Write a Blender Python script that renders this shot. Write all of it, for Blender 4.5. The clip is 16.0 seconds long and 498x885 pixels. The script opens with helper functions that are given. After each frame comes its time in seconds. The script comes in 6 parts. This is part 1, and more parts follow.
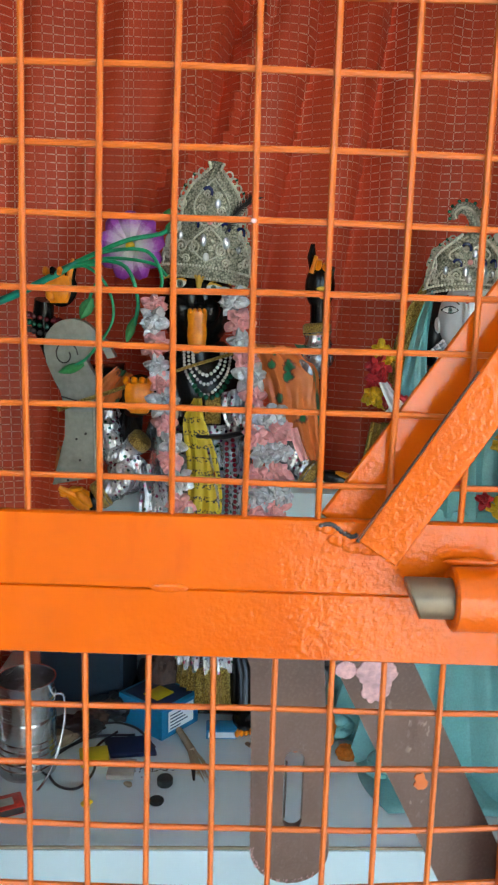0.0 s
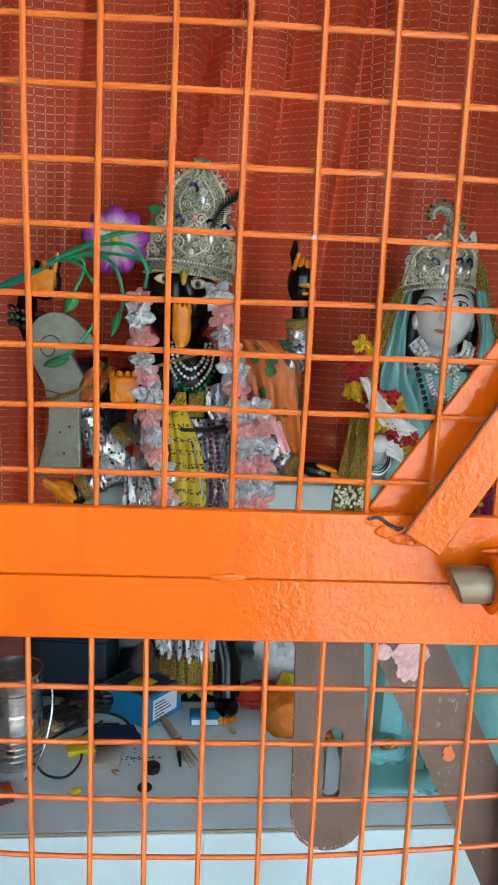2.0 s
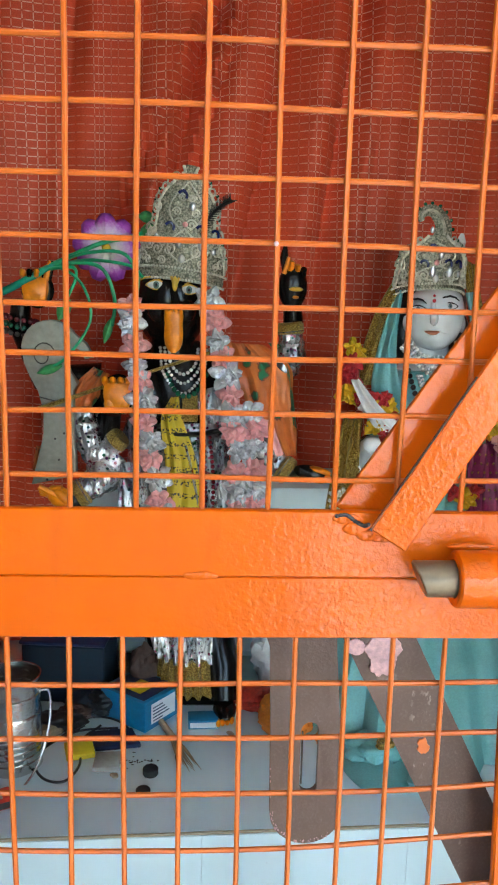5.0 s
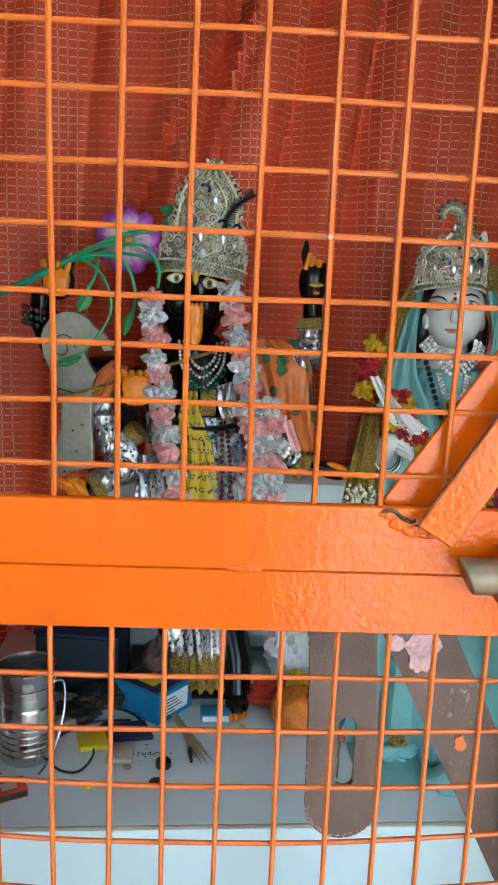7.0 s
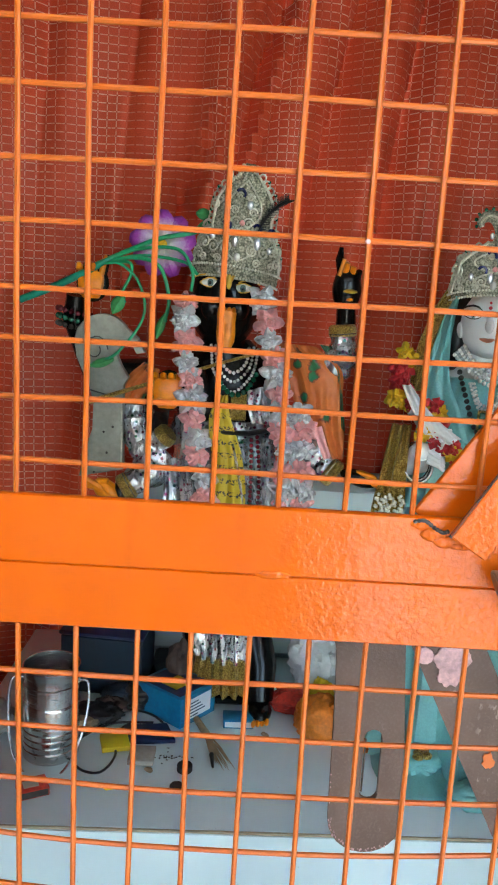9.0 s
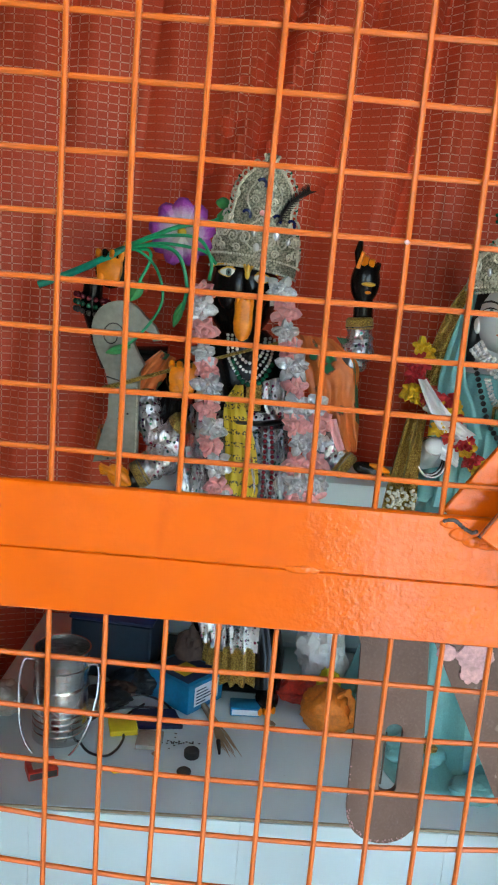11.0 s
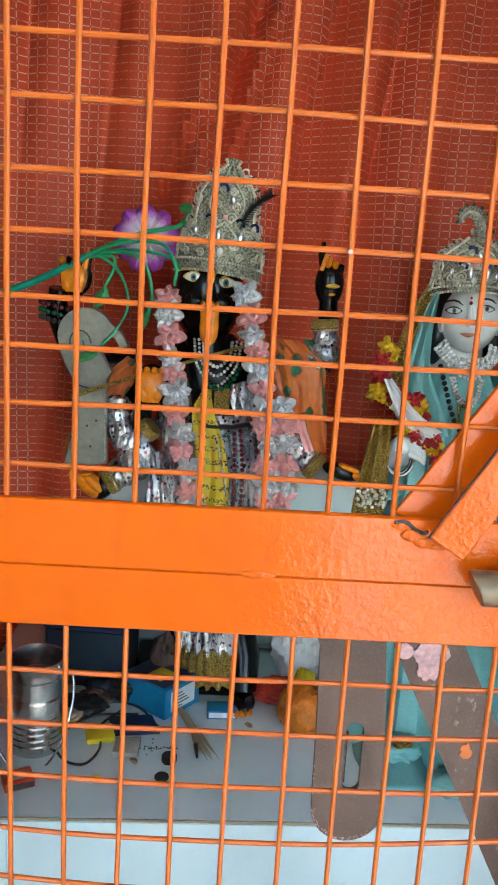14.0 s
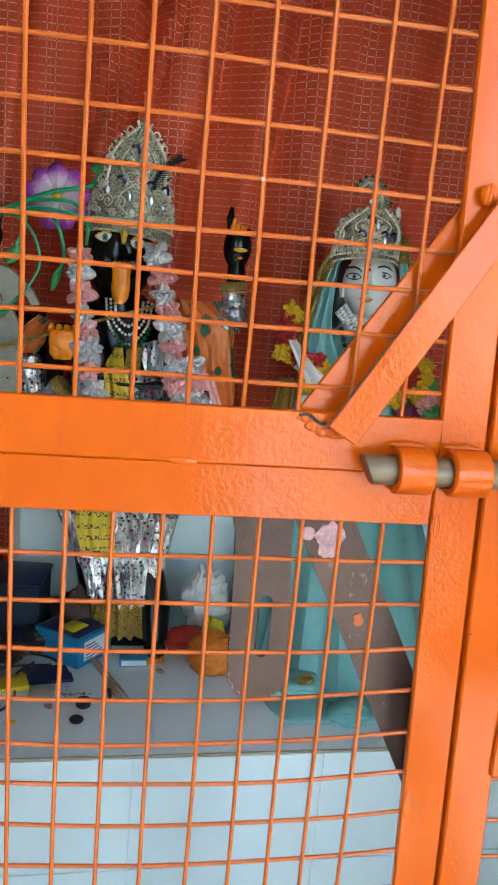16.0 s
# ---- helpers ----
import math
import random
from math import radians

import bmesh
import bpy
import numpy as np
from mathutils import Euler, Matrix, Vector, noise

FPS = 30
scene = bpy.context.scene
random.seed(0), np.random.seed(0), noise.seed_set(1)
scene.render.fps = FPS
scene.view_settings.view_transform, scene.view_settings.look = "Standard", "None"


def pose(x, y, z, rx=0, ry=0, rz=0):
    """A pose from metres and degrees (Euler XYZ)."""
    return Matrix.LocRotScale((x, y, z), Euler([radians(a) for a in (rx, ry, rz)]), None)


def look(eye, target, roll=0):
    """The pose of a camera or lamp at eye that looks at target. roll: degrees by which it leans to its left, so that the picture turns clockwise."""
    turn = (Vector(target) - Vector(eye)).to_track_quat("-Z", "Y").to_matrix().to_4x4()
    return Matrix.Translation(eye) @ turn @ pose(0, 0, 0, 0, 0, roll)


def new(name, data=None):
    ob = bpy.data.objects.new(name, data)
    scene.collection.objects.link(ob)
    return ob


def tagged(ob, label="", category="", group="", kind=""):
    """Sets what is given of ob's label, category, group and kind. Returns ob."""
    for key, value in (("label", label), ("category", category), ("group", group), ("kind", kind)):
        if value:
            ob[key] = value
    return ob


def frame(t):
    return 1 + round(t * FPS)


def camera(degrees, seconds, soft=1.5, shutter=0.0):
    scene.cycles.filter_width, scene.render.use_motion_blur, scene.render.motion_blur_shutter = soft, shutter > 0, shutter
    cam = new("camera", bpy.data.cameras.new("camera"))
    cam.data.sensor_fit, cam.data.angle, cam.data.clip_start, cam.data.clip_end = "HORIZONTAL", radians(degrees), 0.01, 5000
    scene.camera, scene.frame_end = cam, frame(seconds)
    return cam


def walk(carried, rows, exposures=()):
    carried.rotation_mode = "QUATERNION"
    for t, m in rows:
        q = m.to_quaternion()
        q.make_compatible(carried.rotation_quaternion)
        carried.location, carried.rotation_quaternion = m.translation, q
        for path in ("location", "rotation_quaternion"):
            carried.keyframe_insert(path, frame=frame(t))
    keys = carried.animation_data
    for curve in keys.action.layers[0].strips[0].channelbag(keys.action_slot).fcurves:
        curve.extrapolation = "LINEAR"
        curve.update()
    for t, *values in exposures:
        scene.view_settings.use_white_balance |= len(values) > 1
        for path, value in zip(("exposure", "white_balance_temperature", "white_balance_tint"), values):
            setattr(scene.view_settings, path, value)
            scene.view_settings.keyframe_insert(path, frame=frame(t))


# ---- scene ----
cam = camera(35.4, 16.0, soft=2.0, shutter=0.2)
PATH = [
    (0, (0.001, -0.318, 1.391), (0.0, 1.648, 1.024), 1.8),
    (0.3, (-0.027, -0.333, 1.389), (-0.022, 1.632, 0.986), 1.7),
    (0.5, (-0.043, -0.341, 1.388), (-0.036, 1.622, 1.003), 1.7),
    (1, (-0.055, -0.344, 1.393), (0.019, 1.615, 0.998), 2.5),
    (1.5, (-0.049, -0.344, 1.398), (0.057, 1.615, 1.009), 2.5),
    (2, (-0.042, -0.341, 1.398), (0.063, 1.618, 1.012), 2.4),
    (2.5, (-0.043, -0.341, 1.397), (0.062, 1.618, 1.009), 2.4),
    (3, (-0.036, -0.342, 1.397), (0.086, 1.617, 1.012), 2.2),
    (3.5, (-0.038, -0.346, 1.398), (0.109, 1.612, 1.017), 2.4),
    (4, (-0.035, -0.352, 1.398), (0.097, 1.609, 1.026), 2.3),
    (6.3, (-0.023, -0.35, 1.4), (0.053, 1.612, 1.021), 0.8),
    (6.5, (-0.029, -0.355, 1.397), (0.067, 1.607, 1.02), 0.7),
    (7, (-0.046, -0.35, 1.397), (0.036, 1.611, 1.01), 2.4),
    (7.5, (-0.043, -0.34, 1.395), (-0.028, 1.619, 0.992), 3.0),
    (8, (-0.045, -0.345, 1.395), (-0.05, 1.616, 1.006), 2.9),
    (8.2, (-0.049, -0.347, 1.393), (-0.04, 1.621, 1.036), 3.2),
    (10.3, (-0.043, -0.346, 1.402), (-0.051, 1.61, 0.984), 4.1),
    (10.5, (-0.045, -0.35, 1.398), (-0.049, 1.608, 0.994), 4.4),
    (11, (-0.059, -0.35, 1.399), (-0.068, 1.608, 0.992), 4.8),
    (11.5, (-0.069, -0.346, 1.404), (-0.135, 1.612, 0.999), 5.0),
    (12, (-0.061, -0.339, 1.404), (-0.123, 1.615, 0.982), 4.7),
    (12.5, (-0.044, -0.343, 1.402), (-0.128, 1.612, 0.989), 3.4),
    (13, (-0.049, -0.344, 1.401), (-0.07, 1.614, 0.997), 3.6),
    (13.5, (-0.047, -0.35, 1.402), (-0.017, 1.61, 1.006), 3.7),
    (14, (-0.049, -0.355, 1.404), (0.005, 1.604, 1.005), 3.6),
    (14.5, (-0.056, -0.36, 1.406), (0.03, 1.598, 1.009), 4.0),
    (15, (-0.067, -0.362, 1.405), (0.029, 1.595, 1.004), 4.1),
    (15.3, (-0.068, -0.366, 1.398), (0.108, 1.580, 0.980), 4.8),
    (15.5, (-0.068, -0.369, 1.392), (0.217, 1.563, 0.961), 5.5),
    (16, (-0.06, -0.421, 1.374), (0.239, 1.509, 0.944), 5.1),
]
walk(cam, [(t, look(eye, target, roll)) for t, eye, target, roll in PATH], exposures=((0.0, 3.05, 6450, 0.0), (3.0, 3.16, 6450, 0.0), (10.3, 3.12, 6450, 0.0), (11.5, 3.00, 6450, 0.0), (13.0, 3.10, 6450, 0.0), (15.0, 3.15, 6450, 0.0), (16.0, 2.98, 6450, 0.0)))

# ---- world and light ----
world = bpy.data.worlds.new("world")
world.use_nodes = True
scene.world = world
sky = world.node_tree.nodes.new("ShaderNodeTexSky")
sky.sky_type, sky.sun_disc = "NISHITA", False
sky.sun_elevation, sky.sun_rotation = radians(58), radians(167)
world.node_tree.links.new(sky.outputs[0], world.node_tree.nodes["Background"].inputs[0])
world.node_tree.nodes["Background"].inputs[1].default_value = 0.15
sun = new("sun", bpy.data.lights.new("sun", "SUN"))
sun.data.energy, sun.data.angle, sun.data.color = 5.0, radians(0.6), (1.0, 0.95, 0.88)
sun.matrix_world = look((0.8, -3.4, 5.6), (0, 0, 0))


# ---- materials ----
class Mat:
    """A node material that is written step by step."""

    def __init__(self, name, colour=(0.5, 0.5, 0.5), rough=0.6, metal=0.0):
        self.m = bpy.data.materials.new(name)
        self.m.use_nodes = True
        self.t = self.m.node_tree
        self.p = self.t.nodes["Principled BSDF"]
        self.p.inputs["Base Color"].default_value = (*colour, 1)
        self.p.inputs["Roughness"].default_value = rough
        self.p.inputs["Metallic"].default_value = metal
        self.height = None

    def node(self, kind, **values):
        n = self.t.nodes.new("ShaderNode" + kind)
        for k, v in values.items():
            n.inputs[k.replace("_", " ")].default_value = v
        return n

    def link(self, a, b):
        self.t.links.new(a, b)

    def coords(self, scale=(1, 1, 1), space="Object"):
        c, m = self.node("TexCoord"), self.node("Mapping")
        m.inputs["Scale"].default_value = scale
        self.link(c.outputs[space], m.inputs["Vector"])
        return m.outputs[0]

    def noise(self, scale, detail=4.0, stretch=(1, 1, 1), rough=0.55):
        n = self.node("TexNoise", Scale=scale, Detail=detail, Roughness=rough)
        self.link(self.coords(stretch), n.inputs["Vector"])
        return n.outputs["Fac"]

    def voronoi(self, scale, stretch=(1, 1, 1), feature="F1"):
        n = self.node("TexVoronoi", Scale=scale)
        n.feature = feature
        self.link(self.coords(stretch), n.inputs["Vector"])
        return n

    def ramp(self, fac, stops):
        r = self.node("ValToRGB")
        e = r.color_ramp.elements
        while len(e) < len(stops):
            e.new(0.5)
        for slot, (at, c) in zip(e, stops):
            slot.position, slot.color = at, (*c, 1) if len(c) == 3 else c
        self.link(fac, r.inputs[0])
        return r.outputs[0]

    def grey(self, fac, low, high, a=0.0, b=1.0):
        n = self.node("MapRange")
        for i, v in enumerate((low, high, a, b)):
            n.inputs[1 + i].default_value = v
        self.link(fac, n.inputs[0])
        return n.outputs[0]

    def math(self, op, a, b):
        n = self.node("Math")
        n.operation = op
        for i, v in enumerate((a, b)):
            if isinstance(v, (int, float)):
                n.inputs[i].default_value = v
            else:
                self.link(v, n.inputs[i])
        return n.outputs[0]

    def mix(self, fac, a, b, how="MIX"):
        n = self.node("Mix")
        n.data_type, n.blend_type = "RGBA", how
        for slot, v in ((0, fac), (6, a), (7, b)):
            if isinstance(v, (int, float)):
                n.inputs[slot].default_value = v
            elif isinstance(v, tuple):
                n.inputs[slot].default_value = (*v, 1)
            else:
                self.link(v, n.inputs[slot])
        return n.outputs[2]

    def colour(self, c):
        self.link(c, self.p.inputs["Base Color"])
        return self

    def rough(self, r):
        self.link(r, self.p.inputs["Roughness"])
        return self

    def bump(self, h, strength=0.3, distance=0.001):
        n = self.node("Bump", Strength=strength, Distance=distance)
        self.link(h, n.inputs["Height"])
        if self.height:
            self.link(self.height, n.inputs["Normal"])
        self.height = n.outputs[0]
        self.link(self.height, self.p.inputs["Normal"])
        return self


def plain(name, colour, rough=0.6, metal=0.0, grain=60.0, vary=0.18, relief=0.15, patch=8.0):
    """A surface with fine grain and broad unevenness."""
    m = Mat(name, colour, rough, metal)
    fine, broad = m.noise(grain), m.noise(patch, 3.0)
    both = m.math("ADD", m.math("MULTIPLY", fine, 0.5), m.math("MULTIPLY", broad, 0.5))
    lo, hi = tuple(c * (1 - vary) for c in colour), tuple(min(1.0, c * (1 + vary)) for c in colour)
    m.colour(m.ramp(both, ((0.35, lo), (0.65, hi))))
    m.rough(m.grey(broad, 0.3, 0.7, max(0.02, rough * 0.85), min(1.0, rough * 1.15)))
    if relief:
        m.bump(fine, relief, 0.0006)
    return m


def orange_paint():
    """Thick glossy enamel, brushed on over rough steel."""
    m = Mat("orange_enamel", (0.8, 0.17, 0.02), 0.28)
    broad, lumps, fine = m.noise(14.0, 3.0), m.noise(330.0, 2.0), m.noise(1100.0, 2.0)
    base = m.ramp(broad, ((0.3, (0.56, 0.086, 0.001)), (0.7, (0.64, 0.108, 0.002))))
    runs = m.noise(60.0, 3.0, (1, 1, 0.25))
    base = m.mix(m.grey(runs, 0.62, 0.72, 0.0, 0.30), base, (0.46, 0.060, 0.003))
    chips = m.voronoi(75.0)
    spot = m.math("MULTIPLY", m.grey(chips.outputs["Distance"], 0.10, 0.06), m.grey(m.noise(31.0), 0.60, 0.64))
    base = m.mix(spot, base, (0.58, 0.34, 0.24))
    pits = m.voronoi(48.0)
    base = m.mix(m.math("MULTIPLY", m.grey(pits.outputs["Distance"], 0.055, 0.03), m.grey(m.noise(23.0), 0.56, 0.60)), base, (0.10, 0.03, 0.012))
    m.colour(base)
    m.rough(m.grey(fine, 0.3, 0.7, 0.42, 0.52))
    dimple = m.grey(lumps, 0.38, 0.66)
    patchy = m.math("MULTIPLY", dimple, m.grey(m.noise(7.0, 2.0), 0.46, 0.64, 0.10, 1.0))
    m.bump(patchy, 0.30, 0.0006).bump(fine, 0.06, 0.0003)
    m.p.inputs["Specular IOR Level"].default_value = 0.05
    m.p.inputs["Coat Weight"].default_value = 0.55
    m.p.inputs["Coat Roughness"].default_value = 0.07
    m.link(m.height, m.p.inputs["Coat Normal"])
    return m


def wire_paint():
    m = Mat("orange_wire_paint", (0.82, 0.2, 0.035), 0.34)
    broad, lumps = m.noise(25.0, 3.0), m.noise(320.0, 2.0)
    base = m.ramp(broad, ((0.3, (0.49, 0.092, 0.005)), (0.7, (0.58, 0.122, 0.009))))
    base = m.mix(m.grey(m.noise(140.0), 0.66, 0.74, 0.0, 0.6), base, (0.40, 0.10, 0.03))
    m.colour(base).bump(lumps, 0.4, 0.0008)
    return m


def curtain_cloth():
    """Brick red satin with a woven grid of pale broken threads."""
    m = Mat("red_curtain_cloth", (0.5, 0.08, 0.05), 0.5)
    uv = m.node("TexCoord").outputs["UV"]
    drift = m.node("TexNoise", Scale=11.0, Detail=2.0)
    m.link(uv, drift.inputs["Vector"])
    sep = m.node("SeparateXYZ")
    m.link(uv, sep.inputs[0])
    v = m.math("ADD", sep.outputs[1], m.math("MULTIPLY", drift.outputs["Fac"], 0.002))
    fx = m.math("FRACT", m.math("DIVIDE", sep.outputs[0], 0.0215), 0.0)
    fz = m.math("FRACT", m.math("DIVIDE", v, 0.0162), 0.0)
    off_x = m.math("ABSOLUTE", m.math("SUBTRACT", fx, 0.5), 0.0)
    off_z = m.math("ABSOLUTE", m.math("SUBTRACT", fz, 0.5), 0.0)
    gaps = m.node("TexNoise", Scale=95.0, Detail=1.0)
    m.link(uv, gaps.inputs["Vector"])
    worn = m.grey(gaps.outputs["Fac"], 0.36, 0.50, 0.25, 1.0)
    # Bands of stronger thread paint in the look of lit fold ridges.
    bands = m.node("TexNoise", Scale=1.0, Detail=1.0)
    stretch = m.node("Mapping")
    stretch.inputs["Scale"].default_value = (11.0, 0.5, 1.0)
    m.link(uv, stretch.inputs["Vector"])
    m.link(stretch.outputs[0], bands.inputs["Vector"])
    band = m.grey(bands.outputs["Fac"], 0.42, 0.58, 0.0, 1.0)
    weft = m.math("MULTIPLY", m.grey(off_z, 0.425, 0.455), m.grey(off_x, 0.44, 0.40))
    weft = m.math("MULTIPLY", weft, m.math("ADD", 0.45, m.math("MULTIPLY", band, 0.55)))
    warp = m.math("MULTIPLY", m.grey(off_x, 0.445, 0.47), m.grey(off_z, 0.42, 0.38))
    warp = m.math("MULTIPLY", warp, band)
    thread = m.math("MULTIPLY", m.math("MAXIMUM", weft, warp), worn)
    knot = m.math("MULTIPLY", m.grey(off_x, 0.43, 0.46), m.grey(off_z, 0.43, 0.46))
    weave = m.node("TexNoise", Scale=420.0, Detail=2.0)
    m.link(uv, weave.inputs["Vector"])
    base = m.ramp(weave.outputs["Fac"], ((0.3, (0.58, 0.068, 0.028)), (0.7, (0.76, 0.104, 0.044))))
    base = m.mix(m.grey(drift.outputs["Fac"], 0.35, 0.70, 0.0, 0.28), base, (0.44, 0.042, 0.020))
    base = m.mix(m.math("MULTIPLY", knot, 0.45), base, (0.22, 0.020, 0.012))
    m.colour(m.mix(m.math("MULTIPLY", thread, 0.85), base, (0.86, 0.56, 0.44)))
    m.bump(weave.outputs["Fac"], 0.12, 0.0006).bump(thread, 0.25, 0.0006)
    m.p.inputs["Specular IOR Level"].default_value = 0.2
    return m


def white_tile():
    m = Mat("white_glazed_tile", (0.74, 0.76, 0.75), 0.22)
    broad, fine = m.noise(3.0, 3.0), m.noise(240.0, 3.0)
    base = m.ramp(broad, ((0.3, (0.66, 0.80, 0.83)), (0.7, (0.71, 0.85, 0.88))))
    dirt = m.grey(m.noise(9.0, 6.0), 0.58, 0.82, 0.0, 0.10)
    base = m.mix(dirt, base, (0.58, 0.56, 0.50))
    specks = m.voronoi(55.0)
    base = m.mix(m.math("MULTIPLY", m.grey(specks.outputs["Distance"], 0.05, 0.02), m.grey(m.noise(13.0), 0.52, 0.56, 0.0, 0.6)), base, (0.22, 0.19, 0.15))
    m.colour(base).rough(m.grey(fine, 0.3, 0.7, 0.30, 0.38))
    m.p.inputs["Specular IOR Level"].default_value = 0.3
    return m


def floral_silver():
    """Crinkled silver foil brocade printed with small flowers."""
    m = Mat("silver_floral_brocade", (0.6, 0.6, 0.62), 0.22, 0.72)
    # Grey-to-white mottling paints the foil's dark and bright reflections into the colour.
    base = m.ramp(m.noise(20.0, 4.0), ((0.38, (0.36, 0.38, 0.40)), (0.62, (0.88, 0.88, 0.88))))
    for scale, hi, lo in ((105.0, 0.42, 0.34), (170.0, 0.30, 0.22)):
        v = m.voronoi(scale)
        n = m.node("SeparateColor")
        m.link(v.outputs["Color"], n.inputs[0])
        hue = m.ramp(n.outputs[0], ((0.0, (0.010, 0.09, 0.10)), (0.3, (0.010, 0.14, 0.05)), (0.5, (0.42, 0.02, 0.10)), (0.75, (0.02, 0.02, 0.16)), (1.0, (0.58, 0.10, 0.20))))
        blot = m.math("ADD", v.outputs["Distance"], m.math("MULTIPLY", m.noise(300.0), 0.16))
        base = m.mix(m.grey(blot, hi, lo), base, hue)
    m.colour(base)
    m.bump(m.noise(30.0, 4.0, (1, 1, 0.40)), 1.0, 0.020).bump(m.noise(200.0), 0.15, 0.001)
    return m


def printed_yellow():
    """Yellow cloth with rows of small dark print."""
    m = Mat("printed_yellow_cloth", (0.6, 0.42, 0.02), 0.6)
    wave = m.node("TexWave", Scale=14.0, Distortion=1.5)
    wave.bands_direction = "Z"
    m.link(m.coords(), wave.inputs["Vector"])
    ink = m.math("MULTIPLY", m.grey(m.noise(240.0, 1.0), 0.52, 0.56), m.grey(wave.outputs["Fac"], 0.55, 0.65))
    m.colour(m.mix(ink, m.ramp(m.noise(18.0), ((0.3, (0.50, 0.34, 0.015)), (0.7, (0.72, 0.52, 0.03)))), (0.04, 0.035, 0.03)))
    m.bump(m.noise(35.0, 4.0), 0.5, 0.004)
    return m


def chased_silver():
    """Stamped crown metal with fine relief, darker away from each spot's middle."""
    m = Mat("chased_silver", (0.3, 0.3, 0.25), 0.46, 0.35)
    v, w = m.voronoi(300.0), m.voronoi(120.0)
    m.colour(m.ramp(v.outputs["Distance"], ((0.1, (0.50, 0.47, 0.36)), (0.45, (0.30, 0.29, 0.215)), (0.8, (0.10, 0.105, 0.070)))))
    m.bump(w.outputs["Distance"], 0.5, 0.003).bump(v.outputs["Distance"], 0.4, 0.0012)
    return m


def gold_brocade():
    m = Mat("gold_thread_trim", (0.5, 0.34, 0.06), 0.35, 0.6)
    v = m.voronoi(380.0)
    m.colour(m.ramp(v.outputs["Distance"], ((0.1, (0.72, 0.52, 0.14)), (0.7, (0.22, 0.13, 0.02)))))
    m.bump(v.outputs["Distance"], 0.8, 0.003)
    return m


def brushed_steel():
    m = Mat("brushed_steel", (0.62, 0.62, 0.62), 0.22, 1.0)
    lines = m.noise(30.0, 4.0, (1, 1, 30))
    m.colour(m.ramp(m.noise(9.0), ((0.3, (0.50, 0.50, 0.50)), (0.7, (0.70, 0.70, 0.69))))).rough(m.grey(lines, 0.3, 0.7, 0.14, 0.3)).bump(lines, 0.08, 0.0005)
    return m


def brown_primer():
    """Dull red-brown primer on flat steel, scratched and dusty."""
    m = Mat("brown_primer_steel", (0.13, 0.07, 0.06), 0.6)
    broad, fine = m.noise(26.0, 5.0), m.noise(620.0, 3.0)
    base = m.ramp(broad, ((0.3, (0.085, 0.046, 0.036)), (0.7, (0.135, 0.080, 0.064))))
    base = m.mix(m.grey(fine, 0.50, 0.75, 0.0, 0.16), base, (0.30, 0.23, 0.20))
    streak = m.noise(40.0, 5.0, (1, 1, 0.2))
    base = m.mix(m.grey(streak, 0.60, 0.72, 0.0, 0.35), base, (0.07, 0.035, 0.028))
    scratch = m.math("MULTIPLY", m.grey(m.noise(330.0, 4.0, (1, 1, 0.4)), 0.60, 0.66), m.grey(m.noise(34.0, 3.0), 0.60, 0.68, 0.0, 0.6))
    base = m.mix(scratch, base, (0.40, 0.30, 0.27))
    m.colour(base).bump(fine, 0.35, 0.0006).bump(broad, 0.2, 0.001)
    return m


def patterned_silk():
    """Orange silk printed with green and dark blooms."""
    m = Mat("orange_printed_silk", (0.62, 0.16, 0.04), 0.42)
    base = m.ramp(m.noise(25.0), ((0.3, (0.52, 0.115, 0.022)), (0.7, (0.80, 0.23, 0.055))))
    v = m.voronoi(26.0)
    blot = m.math("ADD", v.outputs["Distance"], m.math("MULTIPLY", m.noise(120.0), 0.35))
    base = m.mix(m.grey(blot, 0.50, 0.44), base, (0.16, 0.03, 0.02))
    base = m.mix(m.grey(blot, 0.44, 0.38), base, (0.015, 0.17, 0.07))
    m.colour(base).bump(m.noise(40.0, 3.0, (1, 1, 0.3)), 0.5, 0.006).bump(m.noise(300.0), 0.15, 0.0006)
    return m


ORANGE, WIRE, CURTAIN, TILE = orange_paint(), wire_paint(), curtain_cloth(), white_tile()
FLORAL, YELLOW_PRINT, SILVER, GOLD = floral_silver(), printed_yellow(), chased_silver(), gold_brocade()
STEEL, PRIMER = brushed_steel(), brown_primer()
PLASTER = plain("pale_wall_plaster", (0.74, 0.74, 0.72), 0.8, grain=90, patch=2.0, vary=0.08)
# Invented dark red for unseen walls; dims and warms the bounced light.
TERRACOTTA = plain("unseen_wall_dark_red", (0.28, 0.13, 0.10), 0.7, grain=90, patch=2.0, vary=0.1)
FLOOR = plain("grey_stone_floor", (0.34, 0.33, 0.31), 0.45, grain=70, patch=3.0, vary=0.15)
GROUND = plain("pale_concrete_yard", (0.52, 0.51, 0.49), 0.9, grain=20, patch=1.0)
GROUT = plain("old_grout", (0.60, 0.70, 0.72), 0.9, grain=200)
EDGE = plain("yellowed_edge_joint", (0.36, 0.31, 0.20), 0.8, grain=150)
BOLT = plain("greasy_steel", (0.16, 0.12, 0.08), 0.38, 0.4, grain=150, patch=30, vary=0.3)
BLACK = plain("black_polished_stone", (0.007, 0.006, 0.006), 0.20, grain=120, vary=0.3, relief=0.03)
BLACK.p.inputs["Specular IOR Level"].default_value = 0.3
SKIN_ORANGE = plain("orange_painted_stone", (0.95, 0.25, 0.005), 0.34, grain=110, patch=34, vary=0.26)
MARBLE = plain("white_marble", (0.82, 0.85, 0.86), 0.25, grain=60, patch=12, vary=0.05, relief=0.02)
